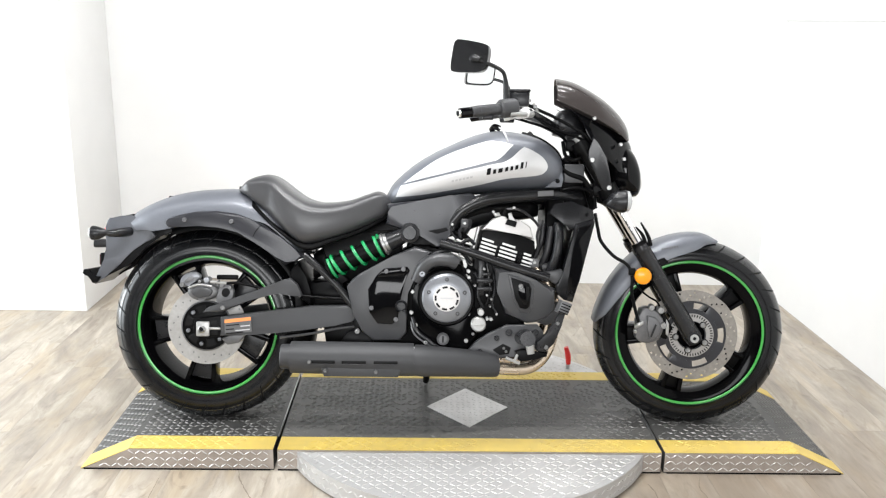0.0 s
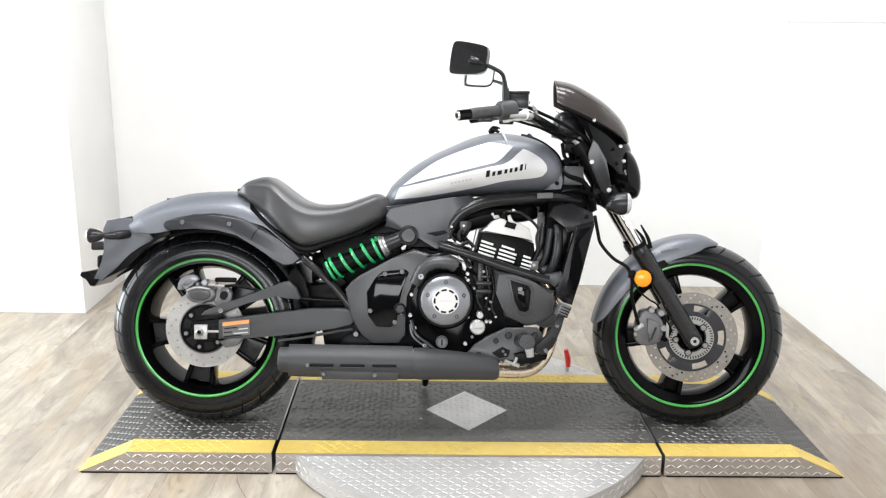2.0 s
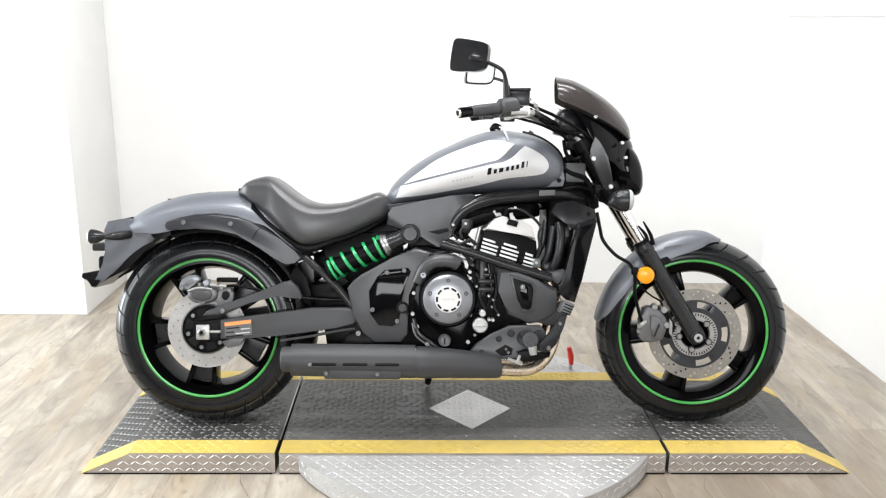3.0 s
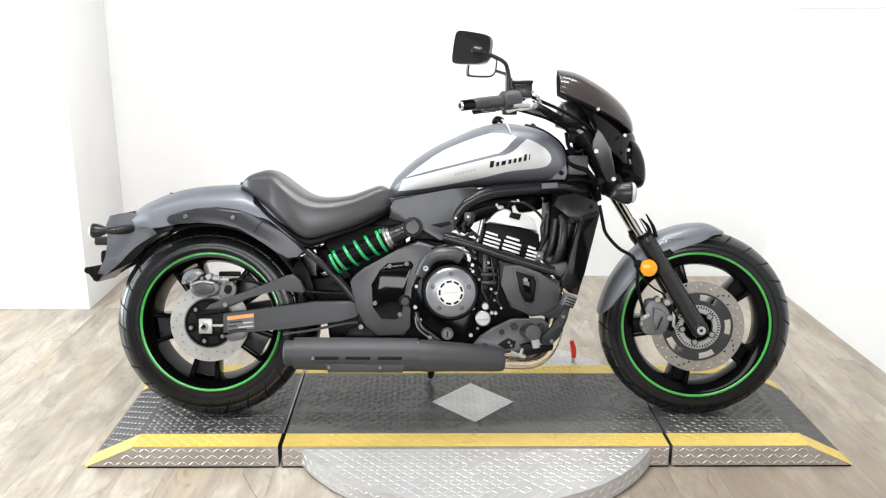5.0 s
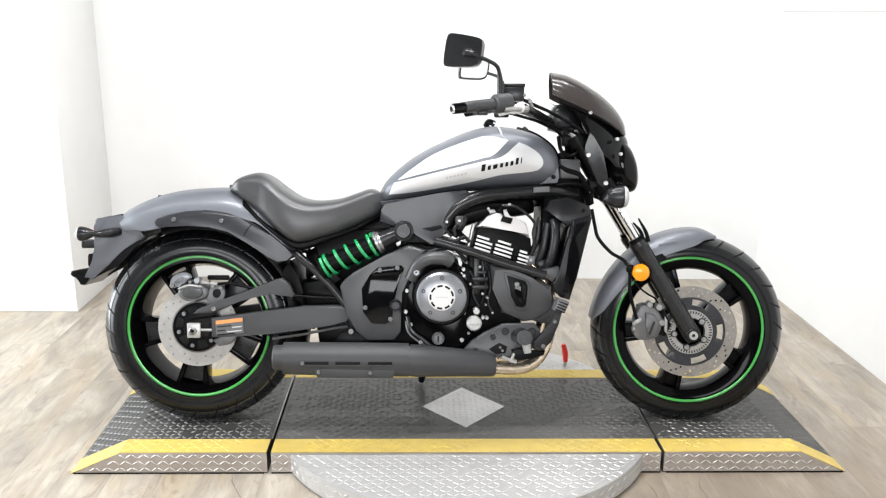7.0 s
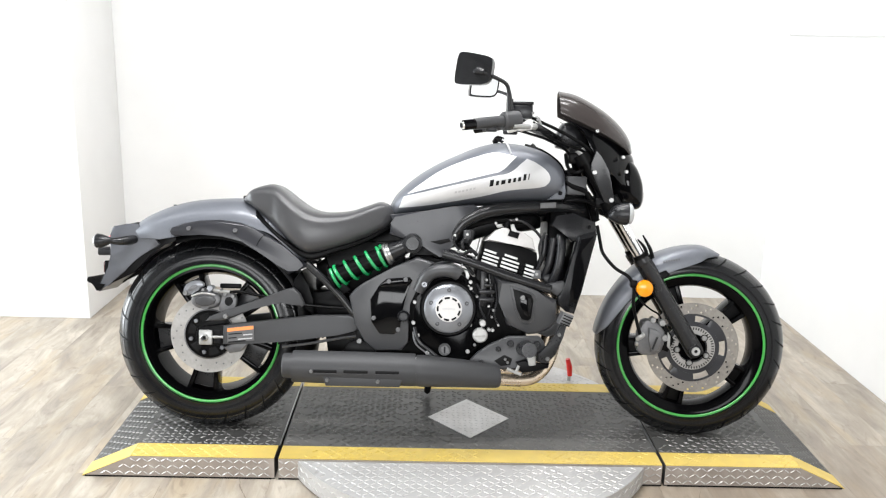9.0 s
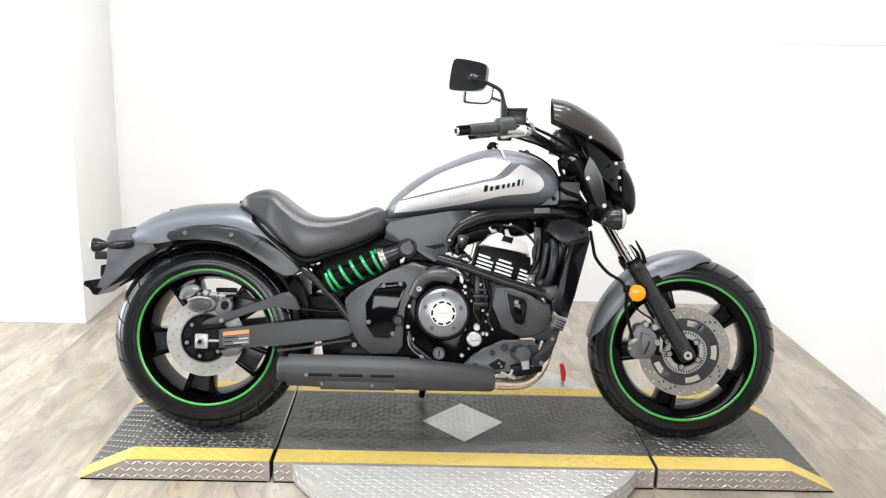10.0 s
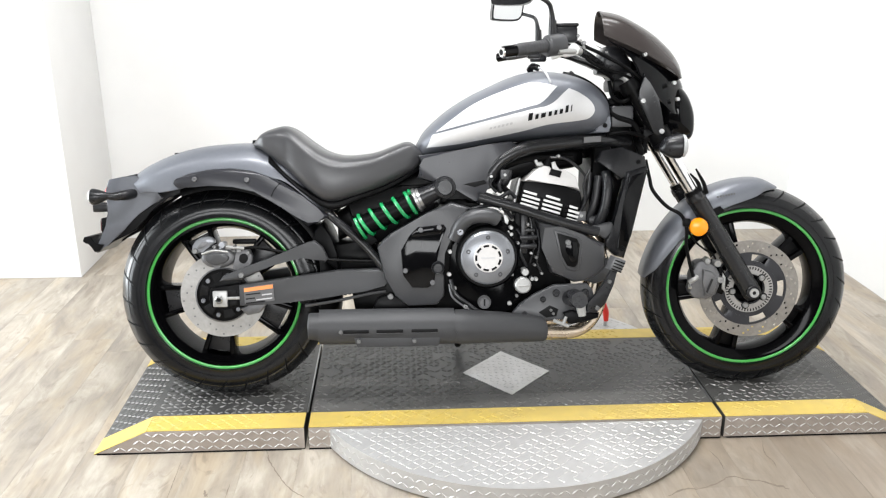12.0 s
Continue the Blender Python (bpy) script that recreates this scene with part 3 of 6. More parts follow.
def round_piece(sign):
    y = FRONT - 0.003 if sign < 0 else REAR + 0.003
    dy = y - TCY
    a0 = math.acos(min(1, abs(dy) / TR))
    n = 48
    rim = [(TCX + TR * math.sin(-a0 + 2 * a0 * i / n), TCY + sign * TR * math.cos(-a0 + 2 * a0 * i / n)) for i in range(n + 1)]
    bm = bmesh.new()
    lo = [bm.verts.new((x, yy, 0.006)) for x, yy in rim]
    hi = [bm.verts.new((x, yy, P - 0.004)) for x, yy in rim]
    top, low = bm.faces.new(hi), bm.faces.new(lo[::-1])
    for i in range(n + 1):
        j = (i + 1) % (n + 1)
        bm.faces.new((lo[i], lo[j], hi[j], hi[i]))
    bmesh.ops.bevel(bm, geom=list(top.edges), offset=0.002, segments=2, affect="EDGES")
    table = part("round_table", bm, "plate", lift, "bare aluminium tread-plate round table")
    inside = lambda x, yy: (x - TCX) ** 2 + (yy - TCY) ** 2 < (TR - 0.012) ** 2
    y0, y1 = (TCY - TR, y) if sign < 0 else (y, TCY + TR)
    part("tread", lozenges(tread(TCX - TR, TCX + TR, y0, y1, P - 0.004, keep=inside, worn=0.3), 0.0200, 0.0040, 0.0014), "edgebump", table, kind="stuff")
    spots = []
    for i in range(int(2 * a0 * TR / 0.0187)):
        a = -a0 + (i + 0.5) * 0.0187 / TR
        for j, z in enumerate((0.022, 0.047)):
            out = Matrix.Rotation(math.pi - a if sign > 0 else a, 3, "Z") @ FACE
            spots.append(((TCX + TR * math.sin(a), TCY + sign * TR * math.cos(a), z), radians(35 if (i + j) % 2 else -35), out))
    part("rim_tread", lozenges(spots, 0.020, 0.0040, 0.0014), "edgebump", table, kind="stuff")
    return table


round_piece(-1)
round_piece(1)
# bare diamond plate let into the deck
DX, DY, DW, DD = 0.068, 0.080, 0.140, 0.150
bm = bmesh.new()
lowv = [bm.verts.new((DX + a * DW, DY + b * DD, P + 0.0005)) for a, b in ((-1, 0), (0, -1), (1, 0), (0, 1))]
topv = [bm.verts.new((DX + a * DW, DY + b * DD, P + 0.0026)) for a, b in ((-1, 0), (0, -1), (1, 0), (0, 1))]
bm.faces.new(topv)
bm.faces.new(lowv[::-1])
for i in range(4):
    bm.faces.new((lowv[i], lowv[(i + 1) % 4], topv[(i + 1) % 4], topv[i]))
diamond = part("diamond_plate", bm, "plate", lift, "bare metal diamond-shaped plate", smooth=0)
part("tread", lozenges(tread(DX - DW, DX + DW, DY - DD, DY + DD, P + 0.0025, keep=lambda x, y: abs(x - DX) / DW + abs(y - DY) / DD < 0.9), 0.017, 0.005, 0.0010),
     "plate", diamond, kind="stuff")
# red lock lever standing on the table behind the deck
lever = part("lock_pin", tube([(0.476, 0.436, P - 0.004), (0.475, 0.436, P + 0.03)], 0.007, 10, 0), "alloy", lift, "bright lock pin")
part("pin_handle", tube([(0.478, 0.436, P + 0.016), (0.475, 0.436, P + 0.05), (0.466, 0.437, P + 0.085)], [0.009, 0.0115, 0.0085], 12), "red", lever, "red plastic handle")


# ---- the motorcycle ----
bike = new("motorcycle")
tagged(bike, "grey and silver cruiser motorcycle with green-striped wheels leaning on its stand", "motorcycle")
bike.matrix_basis = pose(0, 0, P + 0.002, -12.5, 0, 0)
PIVOT, RAKE, TURN = Vector((0.47, 0, 0.80)), radians(31), radians(-7)
STEER = Matrix.Translation(PIVOT) @ Matrix.Rotation(TURN, 4, Vector((-math.sin(RAKE), 0, math.cos(RAKE)))) @ Matrix.Translation(-PIVOT)


def bp(name, bm, mat, parent=None, label="", steer=False, smooth=35):
    return part(name, bm, mat, parent or bike, label, smooth, STEER if steer else None)


def both(name, pts, y0, y1, mat, parent=None, label="", bevel=0.004, k=0, steer=False):
    """The same side part on both sides of the machine."""
    near = bp(name, plate(pts, -y0, -y1, bevel, k), mat, parent, label, steer)
    bp(name, plate(pts, y1, y0, bevel, k), mat, parent, label, steer)
    return near


def arc_bar(cx, cz, r0, r1, a0, a1, y0, y1, bevel=0.003, n=5):
    """A flat piece of a ring between two radii and two angles (degrees)."""
    pts = []
    for i in range(n + 1):
        a = radians(a0 + (a1 - a0) * i / n)
        pts.append((cx + r1 * math.cos(a), cz + r1 * math.sin(a)))
    for i in range(n, -1, -1):
        a = radians(a0 + (a1 - a0) * i / n)
        pts.append((cx + r0 * math.cos(a), cz + r0 * math.sin(a)))
    return plate(pts, y0, y1, bevel)


def wheel(name, cx, cz, outer, halfw, bead, first, steer, web_to=1.0, spread=0.043, slim=0.0):
    rim_r = bead + 0.006
    w = halfw * 0.86
    # drop-centre barrel, its well set to the far side
    rim = bp(name, lathe([(rim_r, -w), (rim_r, -w + 0.010), (bead - 0.010 + slim * 0.4, -w + 0.018), (bead - 0.020 + slim, -0.02), (bead - 0.020 + slim * 0.4, 0.02), (bead - 0.010, w - 0.018),
                          (rim_r, w - 0.010), (rim_r, w), (bead - 0.006, w), (bead - 0.028, w - 0.012), (bead - 0.034 + slim * 0.4, 0.025), (bead - 0.034 + slim, -0.025),
                          (bead - 0.028 + slim, -w + 0.012), (bead - 0.006, -w)], cx, cz, 96), "rimblack", None, "gloss black cast wheel", steer)
    prof = []
    for i in range(25):
        a = math.pi * (i / 24 - 0.5) * 1.12
        y = halfw * math.sin(a)
        r = outer - halfw * 0.78 * (1 - math.cos(a))
        prof.append((r, y))
    lowest = prof[0][0]
    side = [(bead + 0.0, -w * 0.98), (bead + 0.012, -w * 1.02), (bead + (lowest - bead) * 0.55, -halfw * 1.03)]
    prof = side + prof + [(r, -y) for r, y in side[::-1]]
    tyre = bp("tyre", lathe(prof, cx, cz, 128), "rubber", rim, "black tyre with curved tread grooves", steer, 50)
    band = [(outer - halfw * 0.78 * (1 - math.cos(q)) + 0.0010, halfw * 1.004 * math.sin(q)) for q in (radians(-62 + 124 * i / 24) for i in range(25))]
    bp("tread", lathe(band + [(r - 0.004, y * 0.99) for r, y in band[::-1]], cx, cz, 128), "treadrubber", rim, "near-black glossy tread band", steer, 50)
    # tread grooves: thin dark curved cuts across the crown
    grooves = bmesh.new()
    for g in range(26):
        for sgn in (-1, 1):
            a0 = 2 * math.pi * (g + (0.5 if sgn > 0 else 0)) / 26
            rowA, rowB = [], []
            for i in range(7):
                t = 0.12 + 0.75 * i / 6
                b = math.pi * 0.5 * t * 1.05
                y = sgn * halfw * 1.008 * math.sin(b)
                r = outer - halfw * 0.78 * (1 - math.cos(b)) + 0.0018
                a = a0 + 0.16 * t * t
                wd = 0.0035 * (1 - abs(2 * i / 6 - 1) * 0.6) / r
                rowA.append(grooves.verts.new((cx + r * math.cos(a - wd), y, cz + r * math.sin(a - wd))))
                rowB.append(grooves.verts.new((cx + r * math.cos(a + wd), y, cz + r * math.sin(a + wd))))
            for i in range(6):
                grooves.faces.new((rowA[i], rowA[i + 1], rowB[i + 1], rowB[i]))
    tagged(bp("tread_groove", grooves, "ink_shade", rim, "", steer), kind="stuff")
    for sgn in (-1, 1):
        ring = [(rim_r + 0.0047 * math.cos(q), sgn * (w + 0.0010) + 0.0034 * math.sin(q)) for q in (2 * math.pi * i / 8 for i in range(8))]
        bp("rim_stripe", lathe(ring, cx, cz, 96), "green", rim, "bright green rim stripe", steer)
    for i in range(5):
        a = first + 72 * i
        for d in (-1, 1):
            mid = radians(a)
            ca, sa = math.cos(mid), math.sin(mid)
            def at(r, off):
                return (cx + r * ca - off * sa, cz + r * sa + off * ca)
            q = [at(0.045, d * (spread * 0.47 - 0.006)), at(0.045, d * (spread * 0.47 + 0.006)), at(bead - 0.03 + slim, d * (spread + 0.0075)), at(bead - 0.03 + slim, d * (spread - 0.0075))]
            bp("spoke", plate(q, -0.034, 0.034, 0.003), "rimblack", rim, "", steer)
        rw = 0.050 + (bead - 0.082) * web_to
        near = spread * 0.47 - 0.003
        ow = near + (spread * 0.53 - 0.002) * web_to
        q = [at(0.050, -near), at(0.050, near), at(rw, ow), at(rw, -ow)]
        bp("spoke_web", plate(q, -0.018, 0.018, 0.002), "plastic" if slim else "dark", rim, "", steer)
    bp("hub", lathe([(0.012, -0.062), (0.046, -0.062), (0.056, -0.05), (0.056, 0.05), (0.046, 0.062), (0.012, 0.062)], cx, cz, 40), "rimblack", rim, "", steer)
    return rim


RX, RZ, FX, FZ = -0.787, 0.312, 0.797, 0.306
rear = wheel("rear_wheel", RX, RZ, 0.312, 0.080, 0.216, 44, False, slim=0.013)
front = wheel("front_wheel", FX, FZ, 0.310, 0.060, 0.232, 40, True, 1.0, 0.028)


def dots(cx, cz, rings, y, r, seg=8):
    bm = bmesh.new()
    for rr, count, ph in rings:
        for i in range(count):
            a = 2 * math.pi * (i + ph) / count
            puck(cx + rr * math.cos(a), cz + rr * math.sin(a), r, y, y + 0.0008, seg, 0.0001, bm)
    return bm


def drilled_ring(cx, cz, radii, steps, hole, y0, y1):
    """A flat ring with holes right through it, where hole(ring, step) says so."""
    bm = bmesh.new()
    grid = [[[bm.verts.new((cx + r * math.cos(2 * math.pi * k / steps), y, cz + r * math.sin(2 * math.pi * k / steps))) for k in range(steps)] for r in radii] for y in (y0, y1)]
    n = len(radii) - 1

    def solid(j, k):
        return 0 <= j < n and not hole(j, k % steps)
    for j in range(n):
        for k in range(steps):
            if not solid(j, k):
                continue
            k2 = (k + 1) % steps
            f, g = ([lay[j][k], lay[j][k2], lay[j + 1][k2], lay[j + 1][k]] for lay in grid)
            bm.faces.new(f)
            bm.faces.new(g[::-1])
            for e, (dj, dk) in enumerate(((-1, 0), (0, 1), (1, 0), (0, -1))):
                if not solid(j + dj, k + dk):
                    bm.faces.new((f[(e + 1) % 4], f[e], g[e], g[(e + 1) % 4]))
    bmesh.ops.recalc_face_normals(bm, faces=bm.faces)
    return bm


# rear brake disc with dark carrier
disc = bp("brake_disc", lathe([(0.080, -0.083), (0.125, -0.083), (0.125, -0.078), (0.080, -0.078)], RX, RZ, 72), "disc", rear, "drilled steel brake disc")
HOLES_R = bp("drill_hole", dots(RX, RZ, [(0.096, 9, 0.1), (0.106, 9, 0.4), (0.117, 9, 0.7)], -0.0836, 0.0027), "grey", rear)
bp("disc_carrier", lathe([(0.03, -0.088), (0.076, -0.0855), (0.081, -0.0835), (0.081, -0.074), (0.03, -0.074)], RX, RZ, 48), "dark", rear)
for i in range(6):
    a = radians(15 + 60 * i)
    bolt(RX + 0.060 * math.cos(a), RZ + 0.060 * math.sin(a), -0.093, 0.0068, rear, "ringgrey")
for i in range(6):
    bp("carrier_recess", arc_bar(RX, RZ, 0.045, 0.068, 60 * i + 30, 60 * i + 60, -0.0890, -0.086, 0.0004, 5), "ink_shade", rear)
bp("carrier_rim", lathe([(0.0775, -0.0885), (0.0815, -0.0870), (0.0815, -0.083), (0.0775, -0.083)], RX, RZ, 56), "grey", rear)
bp("axle", puck(RX, RZ, 0.03, -0.125, -0.05), "dark", rear)
# front brake disc
bp("brake_disc", drilled_ring(FX, FZ, [0.1130, 0.1170, 0.1228, 0.1272, 0.1330, 0.1374, 0.1432, 0.1490], 126, lambda ring, k: ring in (1, 3, 5) and (k + ring) % 7 == 0, -0.079, -0.074), "frontdisc", front, "drilled steel brake disc", True)
HOLES_R["kind"] = "stuff"
for i in range(5):
    bp("disc_carrier_arm", arc_bar(FX, FZ, 0.085, 0.108, 72 * i + 15, 72 * i + 59, -0.0785, -0.073, 0.001, 8), "tankside", front, "", True)
bp("disc_carrier_ring", lathe([(0.1065, -0.0782), (0.1145, -0.0782), (0.1145, -0.073), (0.1065, -0.073)], FX, FZ, 64), "tankside", front, "", True)
bp("disc_carrier_hub", lathe([(0.045, -0.0782), (0.0870, -0.0782), (0.0870, -0.073), (0.045, -0.073)], FX, FZ, 64), "tankside", front, "", True)
bp("sensor_ring", lathe([(0.048, -0.084), (0.072, -0.084), (0.072, -0.080), (0.048, -0.080)], FX, FZ, 60), "disc", front, "slotted steel sensor ring", True)
slots = bmesh.new()
for i in range(48):
    a = 2 * math.pi * i / 48
    ca, sa = math.cos(a), math.sin(a)
    q = [(FX + r * ca - o * sa, FZ + r * sa + o * ca) for r, o in ((0.061, -0.0016), (0.069, -0.0018), (0.069, 0.0018), (0.061, 0.0016))]
    plate(q, -0.0846, -0.083, 0, 0, slots)
bp("sensor_slot", slots, "ink_shade", front, "", True)
for i in range(5):
    a = radians(44 + 72 * i)
    bolt(FX + 0.050 * math.cos(a), FZ + 0.050 * math.sin(a), -0.090, 0.0088, front, "boltbright", move=STEER)
    bp("bolt_recess", puck(FX + 0.050 * math.cos(a), FZ + 0.050 * math.sin(a), 0.0125, -0.0850, -0.080, 18), "ink_shade", front, "", True)

# ---- forks, bars, front bodywork (all turned with the steering) ----
FORK = Vector((-math.sin(radians(31.7)), 0, math.cos(radians(31.7))))


def on_fork(s, y):
    return Vector((FX, y, FZ)) + FORK * s


for y in (-0.098, 0.098):
    leg = bp("fork_slider", tube([on_fork(-0.022, y), on_fork(0.0, y), on_fork(0.10, y), on_fork(0.30, y), on_fork(0.325, y), on_fork(0.345, y)],
                                 [0.024, 0.029, 0.0275, 0.0275, 0.030, 0.029], 20, 3), "frame", None, "satin black fork slider", True)
    bp("fork_tube", tube([on_fork(0.34, y), on_fork(0.54, y)], 0.0195, 18, 0), "chrome", leg, "polished fork tube", True)
    bp("upper_tube", tube([on_fork(0.54, y), on_fork(0.735, y)], 0.0215, 18, 0), "dark", leg, "", True)
    bp("dust_seal", tube([on_fork(0.343, y), on_fork(0.358, y)], 0.025, 18, 0), "dark", leg, "", True)
    bp("fork_cap", tube([on_fork(0.733, y), on_fork(0.750, y)], 0.0165, 16, 0), "alloy", leg, "", True)
    for s, r in ((0.53, 0.034), (0.70, 0.033)):
        bp("fork_clamp", tube([on_fork(s, y), on_fork(s + 0.035, y)], r, 18, 0), "dark", leg, "", True)
bp("axle_end", puck(FX, FZ, 0.021, -0.134, -0.09), "frame", front, "", True)
bp("axle_bolt", lathe([(0.006, -0.131), (0.006, -0.139), (0.0135, -0.139), (0.0135, -0.131)], FX, FZ, 20), "alloy", front, "", True)
bp("front_axle", tube([(FX, -0.1, FZ), (FX, 0.1, FZ)], 0.012, 14, 0), "steel", front, "", True)
for s in (0.53, 0.70):
    c = on_fork(s + 0.018, 0)
    bp("triple_clamp", block((c.x - 0.05, -0.11, c.z - 0.018), (c.x + 0.03, 0.11, c.z + 0.018), 0.008), "dark", None, "black steering yoke", True)
# fork lug with pointed guides
lug = on_fork(0.36, -0.112)
for dx, up in ((0.020, 0.062), (0.004, 0.048)):
    bp("cable_guide", tube([lug + Vector((dx + 0.022, 0, -0.012)), lug + Vector((dx + 0.012, 0, 0.02)), lug + Vector((dx - 0.012, 0, up))], [0.007, 0.006, 0.0025], 8, 4), "dark", None, "", True)
# side reflector
prof = [(1e-4, -0.150), (0.018, -0.150), (0.0255, -0.146), (0.027, -0.141), (0.027, -0.130), (1e-4, -0.130)]
bp("side_reflector", lathe(prof, 0.625, 0.505, 32, False), "orange", None, "round orange side reflector", True)
bp("reflector_bracket", block((0.612, -0.131, 0.49), (0.66, -0.115, 0.52), 0.004), "dark", None, "", True)
# front mudguard
gpath = [(0.480, 0.335), (0.488, 0.372), (0.512, 0.437), (0.547, 0.497), (0.592, 0.550), (0.646, 0.593), (0.712, 0.623), (0.775, 0.637), (0.833, 0.636), (0.882, 0.613)]
guard = bp("front_mudguard", arch(gpath, [0.045, 0.066, 0.074, 0.077, 0.078, 0.078, 0.077, 0.074, 0.066, 0.030],
                                  [0.01, 0.032, 0.050, 0.058, 0.062, 0.066, 0.066, 0.060, 0.042, 0.008], wheel=(FX, FZ)), "slate", None, "slate grey painted front mudguard", True)
for i in range(7):
    bp("mudguard_mark", block((0.690 + i * 0.008, -0.0795, 0.584 + i * 0.0016), (0.695 + i * 0.008, -0.0782, 0.590 + i * 0.0016)), "label", guard, "", True, 0)
bp("mudguard_bracket", plate([(0.63, 0.53), (0.70, 0.56), (0.715, 0.545), (0.69, 0.53), (0.655, 0.50)], -0.086, -0.076, 0.002), "dark", guard, "", True)
# front caliper
cal = bp("front_caliper", plate([(0.625, 0.392), (0.660, 0.398), (0.690, 0.376), (0.702, 0.345), (0.690, 0.296), (0.655, 0.282), (0.622, 0.288), (0.610, 0.312), (0.622, 0.350)],
                                -0.118, -0.064, 0.008, 2), "grey", None, "dark grey cast brake caliper", True)
bp("caliper_bridge", plate([(0.645, 0.375), (0.675, 0.368), (0.692, 0.340), (0.682, 0.302), (0.655, 0.295), (0.648, 0.335)], -0.126, -0.112, 0.005), "grey", cal, "", True)
bp("caliper_mark", plate([(0.657, 0.306), (0.663, 0.304), (0.678, 0.345), (0.672, 0.348)], -0.1272, -0.1255, 0), "plastic", cal, "", True)
bp("caliper_bracket", plate([(0.672, 0.40), (0.70, 0.395), (0.735, 0.33), (0.715, 0.29), (0.69, 0.30)], -0.095, -0.080, 0.003), "dark", cal, "", True)
for cx, cz, r in ((0.690, 0.392, 0.0105), (0.700, 0.342, 0.0095), (0.660, 0.400, 0.009)):
    bolt(cx, cz, -0.124, r * 1.1, cal, "boltbright", move=STEER, depth=0.03)
bp("banjo_fitting", tube([(0.612, -0.115, 0.335), (0.622, -0.125, 0.345), (0.632, -0.12, 0.352)], 0.0075, 10), "alloy", cal, "", True)
bp("bleed_nipple", tube([(0.613, -0.11, 0.325), (0.611, -0.122, 0.318)], 0.005, 8, 0), "alloy", cal, "", True)
bp("sensor_pickup", plate([(0.712, 0.36), (0.722, 0.345), (0.722, 0.30), (0.712, 0.31)], -0.098, -0.086, 0.002), "alloy", cal, "", True)
# hoses down the fork
bp("brake_hose", tube([(0.470, -0.105, 0.70), (0.479, -0.125, 0.65), (0.490, -0.13, 0.612), (0.530, -0.13, 0.567), (0.574, -0.13, 0.540), (0.592, -0.13, 0.500), (0.593, -0.13, 0.450), (0.605, -0.125, 0.40), (0.620, -0.122, 0.352)],
                       0.0055, 10), "dark", None, "black rubber brake hose", True)
bp("hose_clip", block((0.580, -0.140, 0.505), (0.602, -0.118, 0.530), 0.004), "dark", None, "", True)
bp("sensor_cable", tube([(0.592, -0.12, 0.50), (0.62, -0.125, 0.46), (0.65, -0.12, 0.435), (0.68, -0.11, 0.415), (0.70, -0.10, 0.37)], 0.0032, 8), "dark", None, "", True)

# headlight and cowl
head = bp("headlight_shell", hull([0.500, 0.525, 0.560, 0.592, 0.612, 0.622], [0.880, 0.915, 0.925, 0.900, 0.860, 0.82], [0.800, 0.765, 0.752, 0.750, 0.756, 0.775],
                                  [0.06, 0.085, 0.095, 0.09, 0.075, 0.045], 2.8), "gloss", None, "gloss black headlight housing", True)
bp("headlight_lens", hull([0.588, 0.600, 0.611, 0.616], [0.885, 0.872, 0.845, 0.82], [0.765, 0.768, 0.780, 0.80], [0.075, 0.07, 0.05, 0.02], 2.6), "clear", head, "clear headlight lens", True)
screen = bp("windscreen", shell([(0.337, 1.137), (0.390, 1.126), (0.445, 1.099), (0.501, 1.062), (0.548, 1.016), (0.573, 0.974), (0.580, 0.936)],
                                [(0.339, 1.060), (0.367, 1.047), (0.411, 1.028), (0.460, 1.004), (0.506, 0.979), (0.541, 0.956), (0.562, 0.935)],
                                [0.118, 0.124, 0.128, 0.128, 0.123, 0.113, 0.100]), "smoke", None, "smoked brown-black fly screen", True)
bp("screen_edge", tube([(0.339, -0.1185, 1.060), (0.367, -0.1245, 1.047), (0.411, -0.1285, 1.028), (0.460, -0.1285, 1.004), (0.506, -0.1235, 0.979), (0.541, -0.1135, 0.956), (0.562, -0.1005, 0.935)], 0.0024, 8), "smoke", screen, "", True)
cowl = bp("headlight_cowl", shell([(0.577, 0.940), (0.588, 0.920), (0.593, 0.895), (0.591, 0.865), (0.580, 0.830)],
                                  [(0.345, 1.046), (0.408, 1.004), (0.438, 0.950), (0.474, 0.906), (0.540, 0.836)],
                                  [0.126, 0.127, 0.127, 0.125, 0.116]), "gloss", None, "gloss black headlight cowl", True)
for cx, cz in ((0.456, 1.003), (0.541, 0.922), (0.553, 0.876)):
    bolt(cx, cz, -0.131, 0.0058, cowl, "boltbright", move=STEER, depth=0.02)
both("cowl_bracket", [(0.437, 0.879), (0.445, 0.900), (0.453, 0.951), (0.470, 0.925), (0.486, 0.898), (0.500, 0.880), (0.503, 0.835), (0.520, 0.781), (0.508, 0.768), (0.486, 0.779)],
     0.135, 0.112, "frame", None, "satin black cowl bracket", steer=True)
for cx, cz in ((0.452, 0.872), (0.508, 0.785)):
    bolt(cx, cz, -0.140, 0.008, bike, "boltbright", move=STEER, depth=0.01)
bp("gauge_pod", hull([0.330, 0.350, 0.400, 0.430], [0.995, 1.030, 1.030, 0.99], [0.95, 0.945, 0.93, 0.93], [0.05, 0.07, 0.07, 0.05], 3), "plastic", None, "black instrument pod", True)
bp("gauge_stay", block((0.37, -0.09, 0.90), (0.46, 0.09, 0.96), 0.015), "dark", None, "", True)
